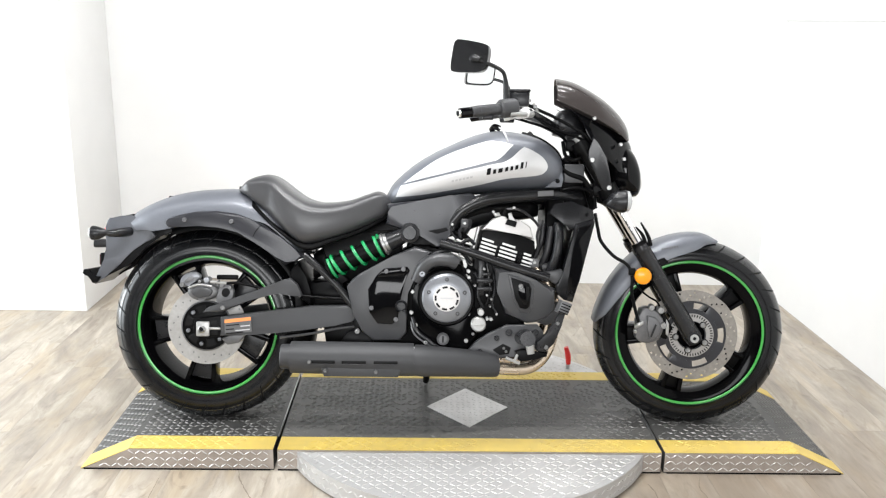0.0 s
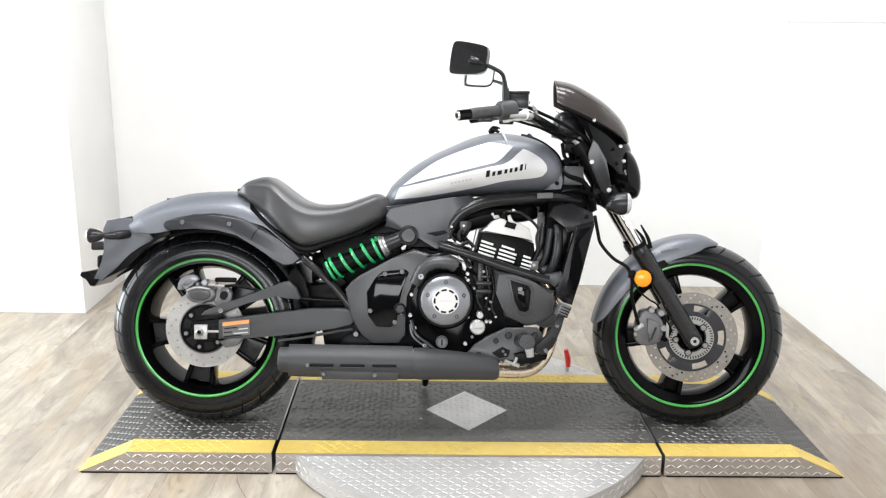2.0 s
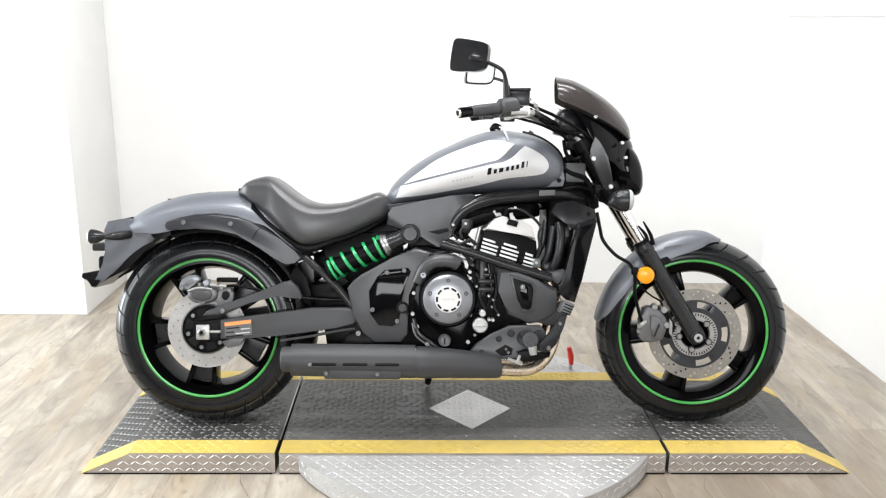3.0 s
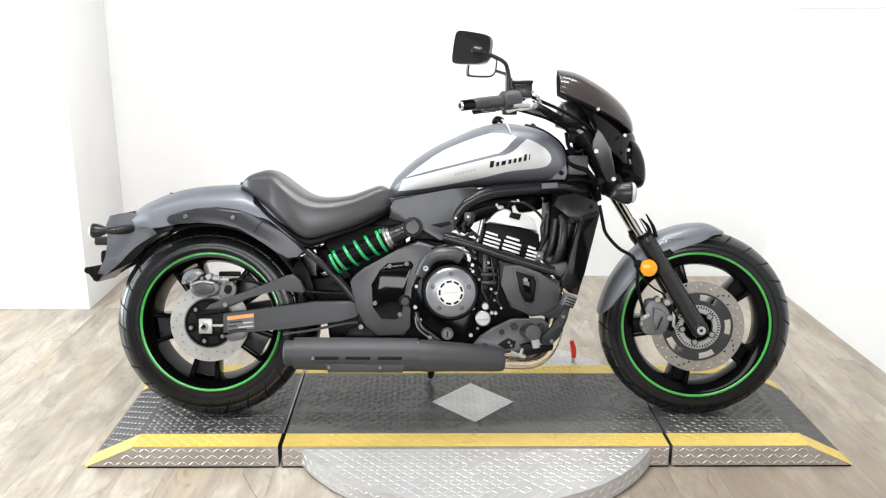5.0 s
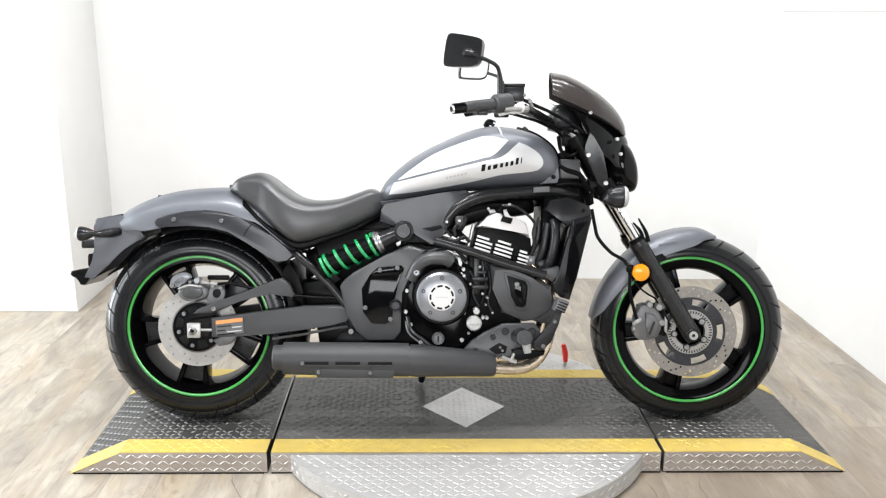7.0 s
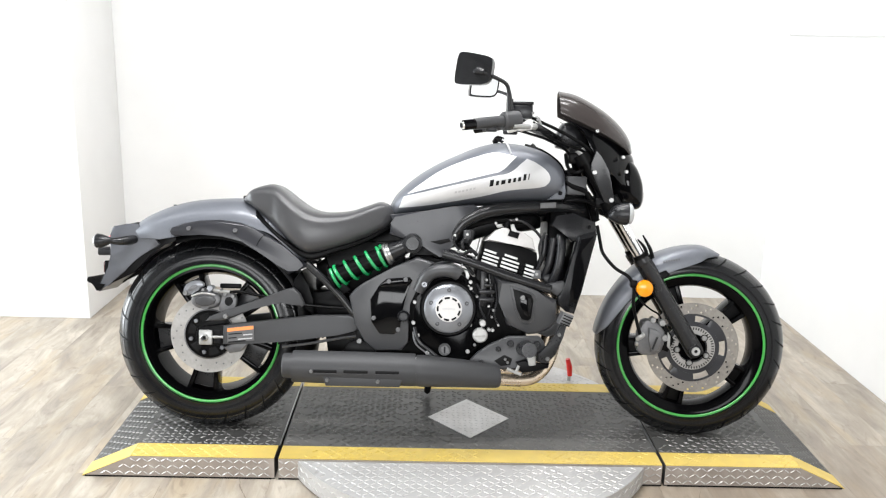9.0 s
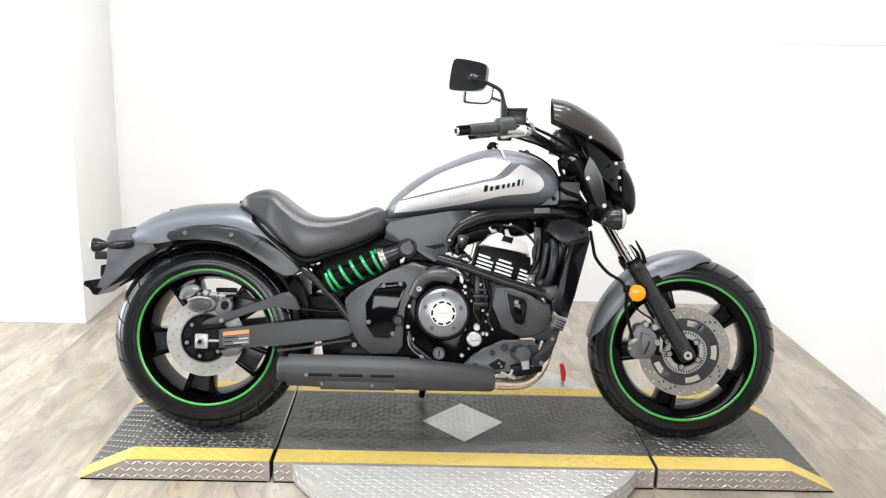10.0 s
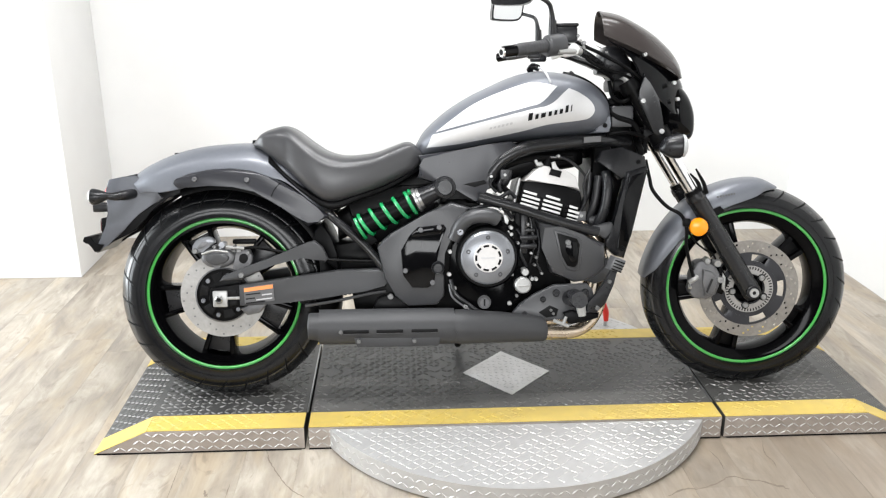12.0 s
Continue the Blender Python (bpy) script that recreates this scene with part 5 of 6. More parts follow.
bp("frame_spine", hull([-0.45, -0.25, 0.0, 0.25, 0.40], [0.55, 0.66, 0.735, 0.752, 0.745], [0.46, 0.56, 0.655, 0.716, 0.716], [0.06, 0.07, 0.07, 0.06, 0.045], 4), "dark", None, "black frame spine")
# crankcase
case = bp("engine", plate([(-0.30, 0.48), (-0.20, 0.53), (-0.08, 0.545), (0.04, 0.535), (0.10, 0.50), (0.16, 0.42), (0.23, 0.36), (0.235, 0.28), (0.17, 0.245), (0.06, 0.235), (-0.08, 0.25), (-0.20, 0.29), (-0.29, 0.36)], -0.135, 0.135, 0.02, 2, seg=3),
          "dark", None, "black parallel twin engine with silver clutch cover")
bp("clutch_case", plate([(-0.120, 0.455), (-0.085, 0.510), (-0.015, 0.535), (0.040, 0.516), (0.066, 0.455), (0.068, 0.380), (0.090, 0.335), (0.075, 0.290), (0.030, 0.262), (-0.020, 0.252), (-0.085, 0.272), (-0.126, 0.331)],
                        -0.176, -0.12, 0.012, 3, seg=3), "rimblack", case, "gloss black clutch case")
CX, CZ = -0.019, 0.424
bp("clutch_rim", lathe([(0.074, -0.192), (0.084, -0.192), (0.091, -0.180), (0.091, -0.15), (0.074, -0.15)], CX, CZ, 56), "dark", case)
bp("clutch_cover", lathe([(0.040, -0.208), (0.068, -0.206), (0.076, -0.200), (0.078, -0.188), (0.078, -0.17), (0.040, -0.17)], CX, CZ, 64), "ringgrey", case, "satin grey round clutch cover")
bp("clutch_badge", puck(CX, CZ, 0.0415, -0.210, -0.18, 40), "cast", case, "white round badge with dark dashes")
for i in range(9):
    a0 = 360 / 9 * i + 6
    bp("badge_dash", arc_bar(CX, CZ, 0.0315, 0.0375, a0, a0 + 27, -0.2108, -0.2095, 0, 5), "ink_shade", case)
bp("badge_mark", block((CX - 0.020, -0.2108, CZ - 0.0015), (CX + 0.020, -0.2095, CZ + 0.0022)), "faint", case, "", smooth=0)
for i in range(5):
    a = radians(90 + 72 * i)
    bolt(CX + 0.0585 * math.cos(a), CZ + 0.0585 * math.sin(a), -0.2085, 0.0068, case, "cover")
bp("coolant_pipe", tube([(-0.112, -0.165, 0.475), (-0.090, -0.178, 0.520), (-0.055, -0.185, 0.541), (-0.010, -0.185, 0.540), (0.010, -0.18, 0.530)], 0.021, 16), "cover", case, "dark grey coolant elbow")
for cx, cz, r in ((-0.096, 0.497, 0.010), (0.000, 0.535, 0.010), (0.048, 0.508, 0.006), (-0.125, 0.440, 0.006), (-0.128, 0.375, 0.0065), (-0.114, 0.335, 0.007), (-0.082, 0.281, 0.007), (-0.045, 0.258, 0.006), (0.058, 0.433, 0.006),
                  (0.045, 0.288, 0.007), (0.110, 0.358, 0.006), (0.122, 0.357, 0.006), (-0.088, 0.262, 0.006)):
    bolt(cx, cz, -0.196 if cz > 0.48 else -0.182, r, case, "ringgrey" if r > 0.009 else "boltbright", depth=0.02)
bp("oil_filler_cap", puck(0.082, 0.342, 0.0235, -0.200, -0.16, 28, 0.004), "alloy", case, "ribbed bright oil filler cap")
bp("filler_ridge", block((0.066, -0.2035, 0.339), (0.098, -0.199, 0.345), 0.001), "alloy", case)
bp("switch_cap", puck(0.089, 0.379, 0.0105, -0.195, -0.15, 18, 0.002), "alloy", case)
bp("timing_plug", lathe([(1e-4, -0.188), (0.012, -0.188), (0.013, -0.184), (0.018, -0.186), (0.0195, -0.182), (0.0195, -0.165), (1e-4, -0.165)], -0.028, 0.293, 28, False), "grey", case, "brass-grey timing plug")
bp("plug_slot", block((-0.0305, -0.1890, 0.283), (-0.0255, -0.1872, 0.303)), "ink_shade", case, "", smooth=0)
bp("oil_line", tube([(-0.124, -0.175, 0.36), (-0.110, -0.185, 0.318), (-0.075, -0.185, 0.290), (-0.040, -0.185, 0.266), (0.02, -0.185, 0.252), (0.06, -0.18, 0.255)], 0.0060, 10), "frame", case, "dark lower cover line")
bp("sensor_tab", block((0.080, -0.165, 0.43), (0.10, -0.15, 0.56), 0.004), "plastic", case)
for z in (0.445, 0.470):
    bp("connector", block((0.075, -0.175, z), (0.125, -0.155, z + 0.014), 0.003), "plastic", case)
bp("cylinder_base", plate([(0.07, 0.575), (0.235, 0.51), (0.20, 0.42), (0.06, 0.44)], -0.13, 0.13, 0.008), "dark", case, "black cylinder block")
bp("throttle_bracket", plate([(-0.042, 0.545), (-0.030, 0.556), (-0.012, 0.554), (-0.002, 0.561), (0.002, 0.553), (-0.014, 0.547)], -0.150, -0.130, 0.002), "bright", case, "bright cast throttle bracket")
bp("breather_bracket", plate([(0.026, 0.545), (0.040, 0.541), (0.046, 0.525), (0.040, 0.508), (0.034, 0.513), (0.036, 0.528)], -0.160, -0.140, 0.002), "bright", case, "bright cast bracket")
for pts, r, m in (([(-0.10, -0.150, 0.545), (-0.06, -0.158, 0.560), (-0.01, -0.155, 0.570), (0.03, -0.150, 0.560), (0.06, -0.145, 0.530)], 0.0055, "plastic"),
                  ([(0.070, -0.150, 0.50), (0.085, -0.158, 0.47), (0.080, -0.160, 0.43), (0.098, -0.155, 0.39)], 0.0048, "plastic"),
                  ([(0.105, -0.155, 0.55), (0.112, -0.160, 0.50), (0.118, -0.160, 0.45), (0.108, -0.155, 0.40)], 0.0042, "frame"),
                  ([(-0.02, -0.130, 0.600), (0.02, -0.135, 0.590), (0.05, -0.135, 0.605), (0.07, -0.130, 0.590)], 0.0060, "plastic"),
                  ([(-0.128, -0.168, 0.345), (-0.120, -0.176, 0.312), (-0.095, -0.178, 0.288), (-0.050, -0.180, 0.262)], 0.0035, "grey")):
    bp("engine_hose", tube(pts, r, 10), m, case, "thin black engine hose")
for cx, cz, r in ((0.070, 0.462, 0.0045), (0.098, 0.515, 0.005), (0.122, 0.420, 0.0045), (0.118, 0.398, 0.004), (-0.072, 0.538, 0.005), (0.020, 0.560, 0.004), (0.052, 0.372, 0.0055), (0.066, 0.310, 0.005), (0.008, 0.258, 0.005)):
    bolt(cx, cz, -0.184, r, case, "alloy", depth=0.03)
bp("wire_clip", block((0.094, -0.170, 0.446), (0.116, -0.155, 0.456), 0.002), "grey", case)
bp("wire_clip", block((0.092, -0.170, 0.492), (0.120, -0.155, 0.503), 0.002), "frame", case)
# head with bright fins
hd = bp("cylinder_head", plate([(0.076, 0.570), (0.092, 0.632), (0.112, 0.655), (0.180, 0.640), (0.262, 0.602), (0.266, 0.560), (0.254, 0.514), (0.215, 0.52)], -0.128, 0.128, 0.008), "dark", case, "black finned cylinder head")
bp("cam_cover", plate([(0.092, 0.636), (0.128, 0.672), (0.152, 0.681), (0.168, 0.678), (0.176, 0.665), (0.190, 0.662), (0.202, 0.671), (0.214, 0.668), (0.246, 0.648), (0.258, 0.606), (0.180, 0.634)], -0.134, -0.04, 0.006), "cast", hd, "cast silver cam cover")
bp("cam_step", plate([(0.165, 0.655), (0.198, 0.646), (0.204, 0.664), (0.172, 0.672)], -0.1385, -0.12, 0.003), "dark", hd)
slope = math.tan(radians(-17))
for x0, z0, length in ((0.094, 0.612, 0.050), (0.155, 0.597, 0.054), (0.228, 0.566, 0.031)):
    for i in range(5):
        xx, zz0 = x0 - i * 0.0032 + (0.004 if i == 0 and length > 0.052 else 0), z0 - i * 0.0118
        ln = length * (0.75 if i == 0 else 1)
        q = [(xx, zz0), (xx + ln, zz0 + ln * slope), (xx + ln - 0.0012, zz0 + ln * slope - 0.0066), (xx - 0.0012, zz0 - 0.0066)]
        bp("fin", plate(q, -0.137, -0.12, 0.001), "bright", hd, "bright machined fin edge")
for x0, z0 in ((0.144, 0.585), (0.217, 0.563)):
    for i in range(4):
        bolt(x0 - i * 0.003, z0 - i * 0.0125, -0.137, 0.0042, hd, "dark")
bp("bright_pipe", tube([(0.066, -0.12, 0.575), (0.082, -0.12, 0.645)], 0.0055, 10, 0), "steel", hd, "bright steel tube")
for pts, r, m, nm in (([(0.02, -0.10, 0.61), (0.04, -0.11, 0.64), (0.05, -0.11, 0.67)], 0.016, "plastic", "throttle_body"), ([(0.00, -0.12, 0.625), (0.03, -0.12, 0.62), (0.055, -0.12, 0.60)], 0.009, "dark", "hose"),
                      ([(-0.03, -0.12, 0.555), (0.0, -0.13, 0.553), (0.02, -0.13, 0.545)], 0.007, "alloy", "bracket_bar"), ([(0.005, -0.11, 0.60), (0.03, -0.12, 0.583), (0.05, -0.12, 0.565)], 0.006, "alloy", "bracket_bar"),
                      ([(0.04, -0.1, 0.68), (0.10, -0.11, 0.70), (0.17, -0.11, 0.705), (0.24, -0.10, 0.70)], 0.011, "dark", "intake_hose"),
                      ([(0.06, -0.12, 0.52), (0.05, -0.125, 0.545), (0.035, -0.125, 0.565)], 0.008, "alloy", "bracket_bar")):
    bp(nm, tube(pts, r, 10), m, case)
bp("airbox", hull([-0.05, 0.0, 0.12, 0.24, 0.28], [0.66, 0.70, 0.725, 0.735, 0.72], [0.60, 0.61, 0.655, 0.67, 0.68], [0.06, 0.09, 0.10, 0.09, 0.06], 4), "dark", case, "black airbox")
# small fittings round the head and throttle
bp("throttle_connector", block((0.024, -0.150, 0.642), (0.047, -0.125, 0.670), 0.004), "cover", case, "grey throttle connector")
bp("connector_neck", tube([(0.030, -0.14, 0.645), (0.020, -0.145, 0.628), (0.024, -0.145, 0.610)], 0.0055, 10), "plastic", case)
bp("dip_rod", tube([(0.026, -0.165, 0.512), (0.050, -0.178, 0.488)], 0.0026, 8, 0), "alloy", case, "thin bright rod")
bp("plug_arm", plate([(0.175, 0.690), (0.186, 0.693), (0.191, 0.674), (0.215, 0.658), (0.222, 0.648), (0.197, 0.652), (0.178, 0.668)], -0.126, -0.112, 0.002), "alloy", hd, "cast bright plug arm")
bp("plug_arm", plate([(0.126, 0.690), (0.146, 0.692), (0.152, 0.682), (0.134, 0.678)], -0.126, -0.112, 0.002), "alloy", hd, "cast bright plug arm")
bp("plug_cap", tube([(0.160, -0.115, 0.664), (0.163, -0.118, 0.688), (0.172, -0.115, 0.704)], [0.010, 0.009, 0.006], 12, 2), "dark", hd, "black plug cap")
bp("coil_bracket", block((0.246, -0.132, 0.518), (0.276, -0.115, 0.548), 0.003), "grey", case, "grey coil bracket")
for pts, r, m in (([(0.262, -0.13, 0.548), (0.272, -0.135, 0.580), (0.268, -0.135, 0.625), (0.286, -0.13, 0.668)], 0.0042, "plastic"),
                  ([(0.172, -0.118, 0.704), (0.215, -0.125, 0.700), (0.255, -0.125, 0.672), (0.282, -0.125, 0.640)], 0.0045, "plastic"),
                  ([(0.006, -0.135, 0.655), (-0.006, -0.145, 0.630), (0.012, -0.145, 0.606)], 0.0038, "frame"),
                  ([(0.128, -0.160, 0.500), (0.134, -0.165, 0.455), (0.126, -0.165, 0.405), (0.140, -0.165, 0.372)], 0.0040, "plastic")):
    bp("engine_wire", tube(pts, r, 8), m, case, "thin black wire")
for cx, cz, y, r in ((-0.003, 0.652, -0.150, 0.0045), (0.050, 0.488, -0.186, 0.0058), (0.126, 0.694, -0.150, 0.0045), (0.192, 0.708, -0.146, 0.0045), (0.262, 0.534, -0.136, 0.005), (0.036, 0.656, -0.154, 0.0045), (0.140, 0.372, -0.172, 0.0042), (0.108, 0.432, -0.180, 0.0042)):
    bolt(cx, cz, y, r, case, "boltbright", depth=0.014)
# right engine cover with window
cov = [(0.125, 0.524), (0.198, 0.506), (0.262, 0.482), (0.324, 0.455), (0.325, 0.385), (0.300, 0.362), (0.268, 0.348), (0.236, 0.344), (0.168, 0.372), (0.160, 0.40), (0.152, 0.45)]
both("radiator_cover", cov, 0.176, 0.12, "cover", None, "dark grey engine side cover", 0.014)
rim_pts = [(0.172, 0.500), (0.246, 0.478), (0.258, 0.462), (0.250, 0.388), (0.238, 0.378), (0.212, 0.382), (0.192, 0.42)]
bp("cover_rim", plate(rim_pts, -0.179, -0.168, 0.003), "cover", None, "satin grey window rim")
bp("cover_window", plate([(0.182, 0.490), (0.240, 0.472), (0.248, 0.455), (0.242, 0.398), (0.232, 0.390), (0.212, 0.394), (0.196, 0.425)], -0.1825, -0.175, 0.001), "dark", None, "dark recess of the cover")
bp("window_inner", plate([(0.208, 0.470), (0.238, 0.462), (0.243, 0.440), (0.236, 0.404), (0.222, 0.406), (0.206, 0.440)], -0.1850, -0.18, 0.001), "gloss")
bolt(0.213, 0.462, -0.190, 0.0085, bike, "alloy")
# radiator, shrouds and hoses
rad = bp("radiator", block((-0.01, -0.15, -0.12), (0.025, 0.15, 0.13), 0.004), "dark", None, "black radiator core")
rad.matrix_basis = Matrix.Translation((0.372, 0, 0.55)) @ Matrix.Rotation(radians(14), 4, "Y")
both("radiator_shroud", [(0.384, 0.660), (0.440, 0.676), (0.446, 0.668), (0.400, 0.480), (0.380, 0.412), (0.352, 0.420), (0.326, 0.446), (0.326, 0.470), (0.352, 0.500), (0.366, 0.580)], 0.172, 0.135, "satin", None, "black radiator shroud", 0.006)
bp("shroud_panel", plate([(0.390, 0.648), (0.434, 0.660), (0.438, 0.652), (0.398, 0.485), (0.380, 0.432), (0.356, 0.440), (0.366, 0.500), (0.376, 0.580)], -0.1755, -0.165, 0.004), "gloss", None, "gloss black shroud inset")
both("shroud_top", [(0.300, 0.690), (0.318, 0.722), (0.372, 0.732), (0.440, 0.705), (0.446, 0.672), (0.400, 0.664), (0.384, 0.645), (0.368, 0.640), (0.350, 0.664)], 0.160, 0.120, "satin", None, "black upper radiator shroud", 0.004)
bolt(0.420, 0.690, -0.166, 0.006, bike, "dark")
bolt(0.372, 0.442, -0.180, 0.008, bike, "dark")
both("shroud_bracket", [(0.292, 0.505), (0.345, 0.516), (0.352, 0.500), (0.352, 0.460), (0.322, 0.470), (0.300, 0.485)], 0.165, 0.125, "cover", None, "", 0.004)
for pts, r in (([(0.310, -0.12, 0.50), (0.330, -0.135, 0.555), (0.338, -0.135, 0.62), (0.335, -0.12, 0.66)], 0.015), ([(0.285, -0.11, 0.52), (0.303, -0.12, 0.57), (0.315, -0.12, 0.65)], 0.012), ([(0.27, -0.1, 0.56), (0.285, -0.11, 0.60), (0.29, -0.11, 0.66)], 0.009)):
    bp("radiator_hose", tube(pts, r, 12), "plastic", None, "black rubber coolant hose")
bp("coil_pack", block((0.285, -0.125, 0.505), (0.325, -0.09, 0.535), 0.006), "plastic")
bp("downtube", plate([(0.30, 0.74), (0.36, 0.74), (0.36, 0.44), (0.31, 0.36), (0.28, 0.38), (0.30, 0.48)], -0.09, 0.09, 0.01), "dark", None, "black frame front")
# left-over side cover near the seat
side = both("side_cover", [(-0.332, 0.452), (-0.316, 0.474), (-0.290, 0.494), (-0.190, 0.550), (-0.120, 0.581), (-0.066, 0.564), (-0.085, 0.533), (-0.128, 0.480), (-0.148, 0.435), (-0.150, 0.391), (-0.141, 0.373), (-0.142, 0.311), (-0.163, 0.285),
                            (-0.246, 0.283), (-0.282, 0.311), (-0.312, 0.364)], 0.170, 0.12, "cover", None, "dark grey plastic side cover", 0.008)
bp("cover_inset", plate([(-0.265, 0.445), (-0.239, 0.489), (-0.216, 0.511), (-0.143, 0.518), (-0.134, 0.507), (-0.151, 0.468), (-0.167, 0.410), (-0.170, 0.348), (-0.190, 0.336), (-0.234, 0.338), (-0.260, 0.374)], -0.1745, -0.165, 0.003), "gloss", side, "gloss black inset panel")
bp("inset_shelf", plate([(-0.238, 0.489), (-0.216, 0.509), (-0.145, 0.516), (-0.138, 0.507), (-0.152, 0.492), (-0.232, 0.484)], -0.1775, -0.170, 0.002), "gloss", side)
bp("pivot_plug", lathe([(1e-4, -0.181), (0.012, -0.181), (0.0135, -0.178), (0.0165, -0.180), (0.019, -0.176), (0.019, -0.165), (1e-4, -0.165)], -0.160, 0.394, 28, False), "plastic", side)
for cx, cz in ((-0.208, 0.503), (-0.155, 0.510), (-0.253, 0.387), (-0.176, 0.352)):
    bolt(cx, cz, -0.182, 0.0075, side, "grey")
# shock with green coil
s0, s1 = Vector((-0.395, -0.125, 0.503)), Vector((-0.138, -0.145, 0.623))
sd = (s1 - s0).normalized()
shock = bp("shock_absorber", tube([s0, s0 + sd * 0.06, s0 + sd * 0.07, s0 + sd * 0.18, s0 + sd * 0.19, s1], [0.012, 0.012, 0.017, 0.017, 0.020, 0.022], 16, 2), "dark", None, "black shock absorber with a green coil spring")
u = sd.cross(Vector((0, 1, 0))).normalized()
v = sd.cross(u)
helix = []
for i in range(0, 6 * 16 + 1):
    a = 0.6 + 2 * math.pi * i / 16
    run = 0.014 + 0.013 * min(1, i / 16) + 0.0375 * max(0, min(4, i / 16 - 1)) + 0.011 * max(0, i / 16 - 5)
    helix.append(s0 + sd * run + (u * math.cos(a) + v * math.sin(a)) * 0.0345)
bp("coil_spring", tube(helix, 0.0055, 12, 1), "green2", shock, "green painted coil spring")
bp("spring_seat", tube([s0 + sd * 0.190, s0 + sd * 0.194, s0 + sd * 0.202, s0 + sd * 0.204, s0 + sd * 0.212], [0.030, 0.036, 0.036, 0.032, 0.031], 24, 1), "steel", shock, "bright notched spring collar")
bp("damper_body", tube([s0 + sd * 0.018, s0 + sd * 0.195], 0.029, 20, 0), "dark", shock)
bp("lower_seat", tube([s0 + sd * 0.004, s0 + sd * 0.010], 0.040, 24, 0), "dark", shock)
bp("shock_body", tube([s0 + sd * 0.20, s0 + sd * 0.265], [0.030, 0.024], 18, 0), "plastic", shock)
bp("shock_eye", lathe([(1e-4, -0.176), (0.020, -0.176), (0.023, -0.172), (0.030, -0.170), (0.031, -0.165), (0.031, -0.12), (1e-4, -0.12)], -0.137, 0.623, 32, False), "plastic", shock, "round black upper mount cap")
bp("lower_bracket", plate([(-0.42, 0.49), (-0.40, 0.52), (-0.36, 0.50), (-0.33, 0.47), (-0.36, 0.45), (-0.40, 0.47)], -0.13, -0.10, 0.004), "dark", shock)
# black splash guard behind the shock, engine top and linkage
bp("splash_guard", plate([(-0.425, 0.575), (-0.30, 0.625), (-0.17, 0.63), (-0.16, 0.55), (-0.25, 0.49), (-0.335, 0.455), (-0.385, 0.47), (-0.40, 0.52)], -0.085, 0.085, 0.008), "dark", None, "black plastic splash guard")
bp("throttle_cover", plate([(-0.150, 0.570), (-0.130, 0.650), (-0.030, 0.660), (-0.012, 0.590), (-0.045, 0.570), (-0.100, 0.576)], -0.09, 0.09, 0.008), "dark", case, "black throttle body cover")
bp("starter_cover", plate([(-0.16, 0.52), (-0.13, 0.585), (-0.07, 0.585), (-0.03, 0.560), (0.02, 0.545), (0.06, 0.50)], -0.10, 0.10, 0.01), "dark", case, "black upper engine casting")
bp("linkage", plate([(-0.415, 0.345), (-0.16, 0.345), (-0.14, 0.215), (-0.33, 0.205), (-0.40, 0.25)], -0.105, 0.09, 0.008), "dark", None, "black suspension linkage")
bp("rear_hugger", plate([(-0.455, 0.462), (-0.40, 0.46), (-0.35, 0.455), (-0.30, 0.40), (-0.30, 0.36), (-0.44, 0.37), (-0.475, 0.42)], -0.075, 0.075, 0.01), "dark", None, "black inner hugger")
bp("hugger_column", plate([(-0.522, 0.452), (-0.514, 0.500), (-0.490, 0.528), (-0.468, 0.480), (-0.452, 0.430), (-0.440, 0.375), (-0.475, 0.400)], -0.112, 0.112, 0.008), "dark", None, "black rear brace of the hugger")
# swingarm
arm = both("swingarm", [(-0.730, 0.349), (-0.635, 0.361), (-0.547, 0.373), (-0.440, 0.387), (-0.334, 0.391), (-0.300, 0.385), (-0.290, 0.350), (-0.316, 0.340), (-0.369, 0.326), (-0.470, 0.311), (-0.547, 0.301), (-0.640, 0.293), (-0.730, 0.288)],
           0.150, 0.112, "muffler", None, "satin dark grey swingarm", 0.009)
both("swingarm_brace", [(-0.786, 0.361), (-0.774, 0.376), (-0.726, 0.395), (-0.637, 0.427), (-0.566, 0.455), (-0.535, 0.468), (-0.512, 0.474), (-0.490, 0.455), (-0.474, 0.420), (-0.484, 0.410), (-0.515, 0.425), (-0.548, 0.432), (-0.637, 0.403), (-0.726, 0.363)],
     0.146, 0.118, "muffler", arm, "", 0.006)
bp("axle_carrier", plate([(-0.812, 0.340), (-0.726, 0.352), (-0.726, 0.284), (-0.810, 0.284), (-0.818, 0.31)], -0.138, -0.110, 0.004), "dark", arm, "black axle carrier")
bp("axle_block", block((-0.806, -0.146, 0.286), (-0.764, -0.130, 0.333), 0.004), "alloy", arm, "bright square axle block")
bp("axle_nut", lathe([(0.004, -0.150), (0.009, -0.158), (0.0125, -0.155), (0.0125, -0.140), (0.004, -0.140)], RX, RZ - 0.003, 6), "steel", arm)
bp("axle_core", puck(RX, RZ - 0.003, 0.0075, -0.153, -0.140, 14), "ink_shade", arm)
for z0, z1 in ((0.315, 0.335), (0.290, 0.308)):
    bp("adjuster_gap", block((-0.760, -0.141, z0), (-0.738, -0.136, z1), 0.002), "ink_shade", arm)
bp("adjuster_bolt", tube([(-0.765, -0.140, 0.311), (-0.730, -0.140, 0.311)], 0.0045, 8, 0), "alloy", arm)
lab = bp("warning_label", plate([(-0.716, 0.343), (-0.632, 0.353), (-0.630, 0.304), (-0.714, 0.296)], -0.1518, -0.1505, 0), "label", arm, "orange and grey warning label")
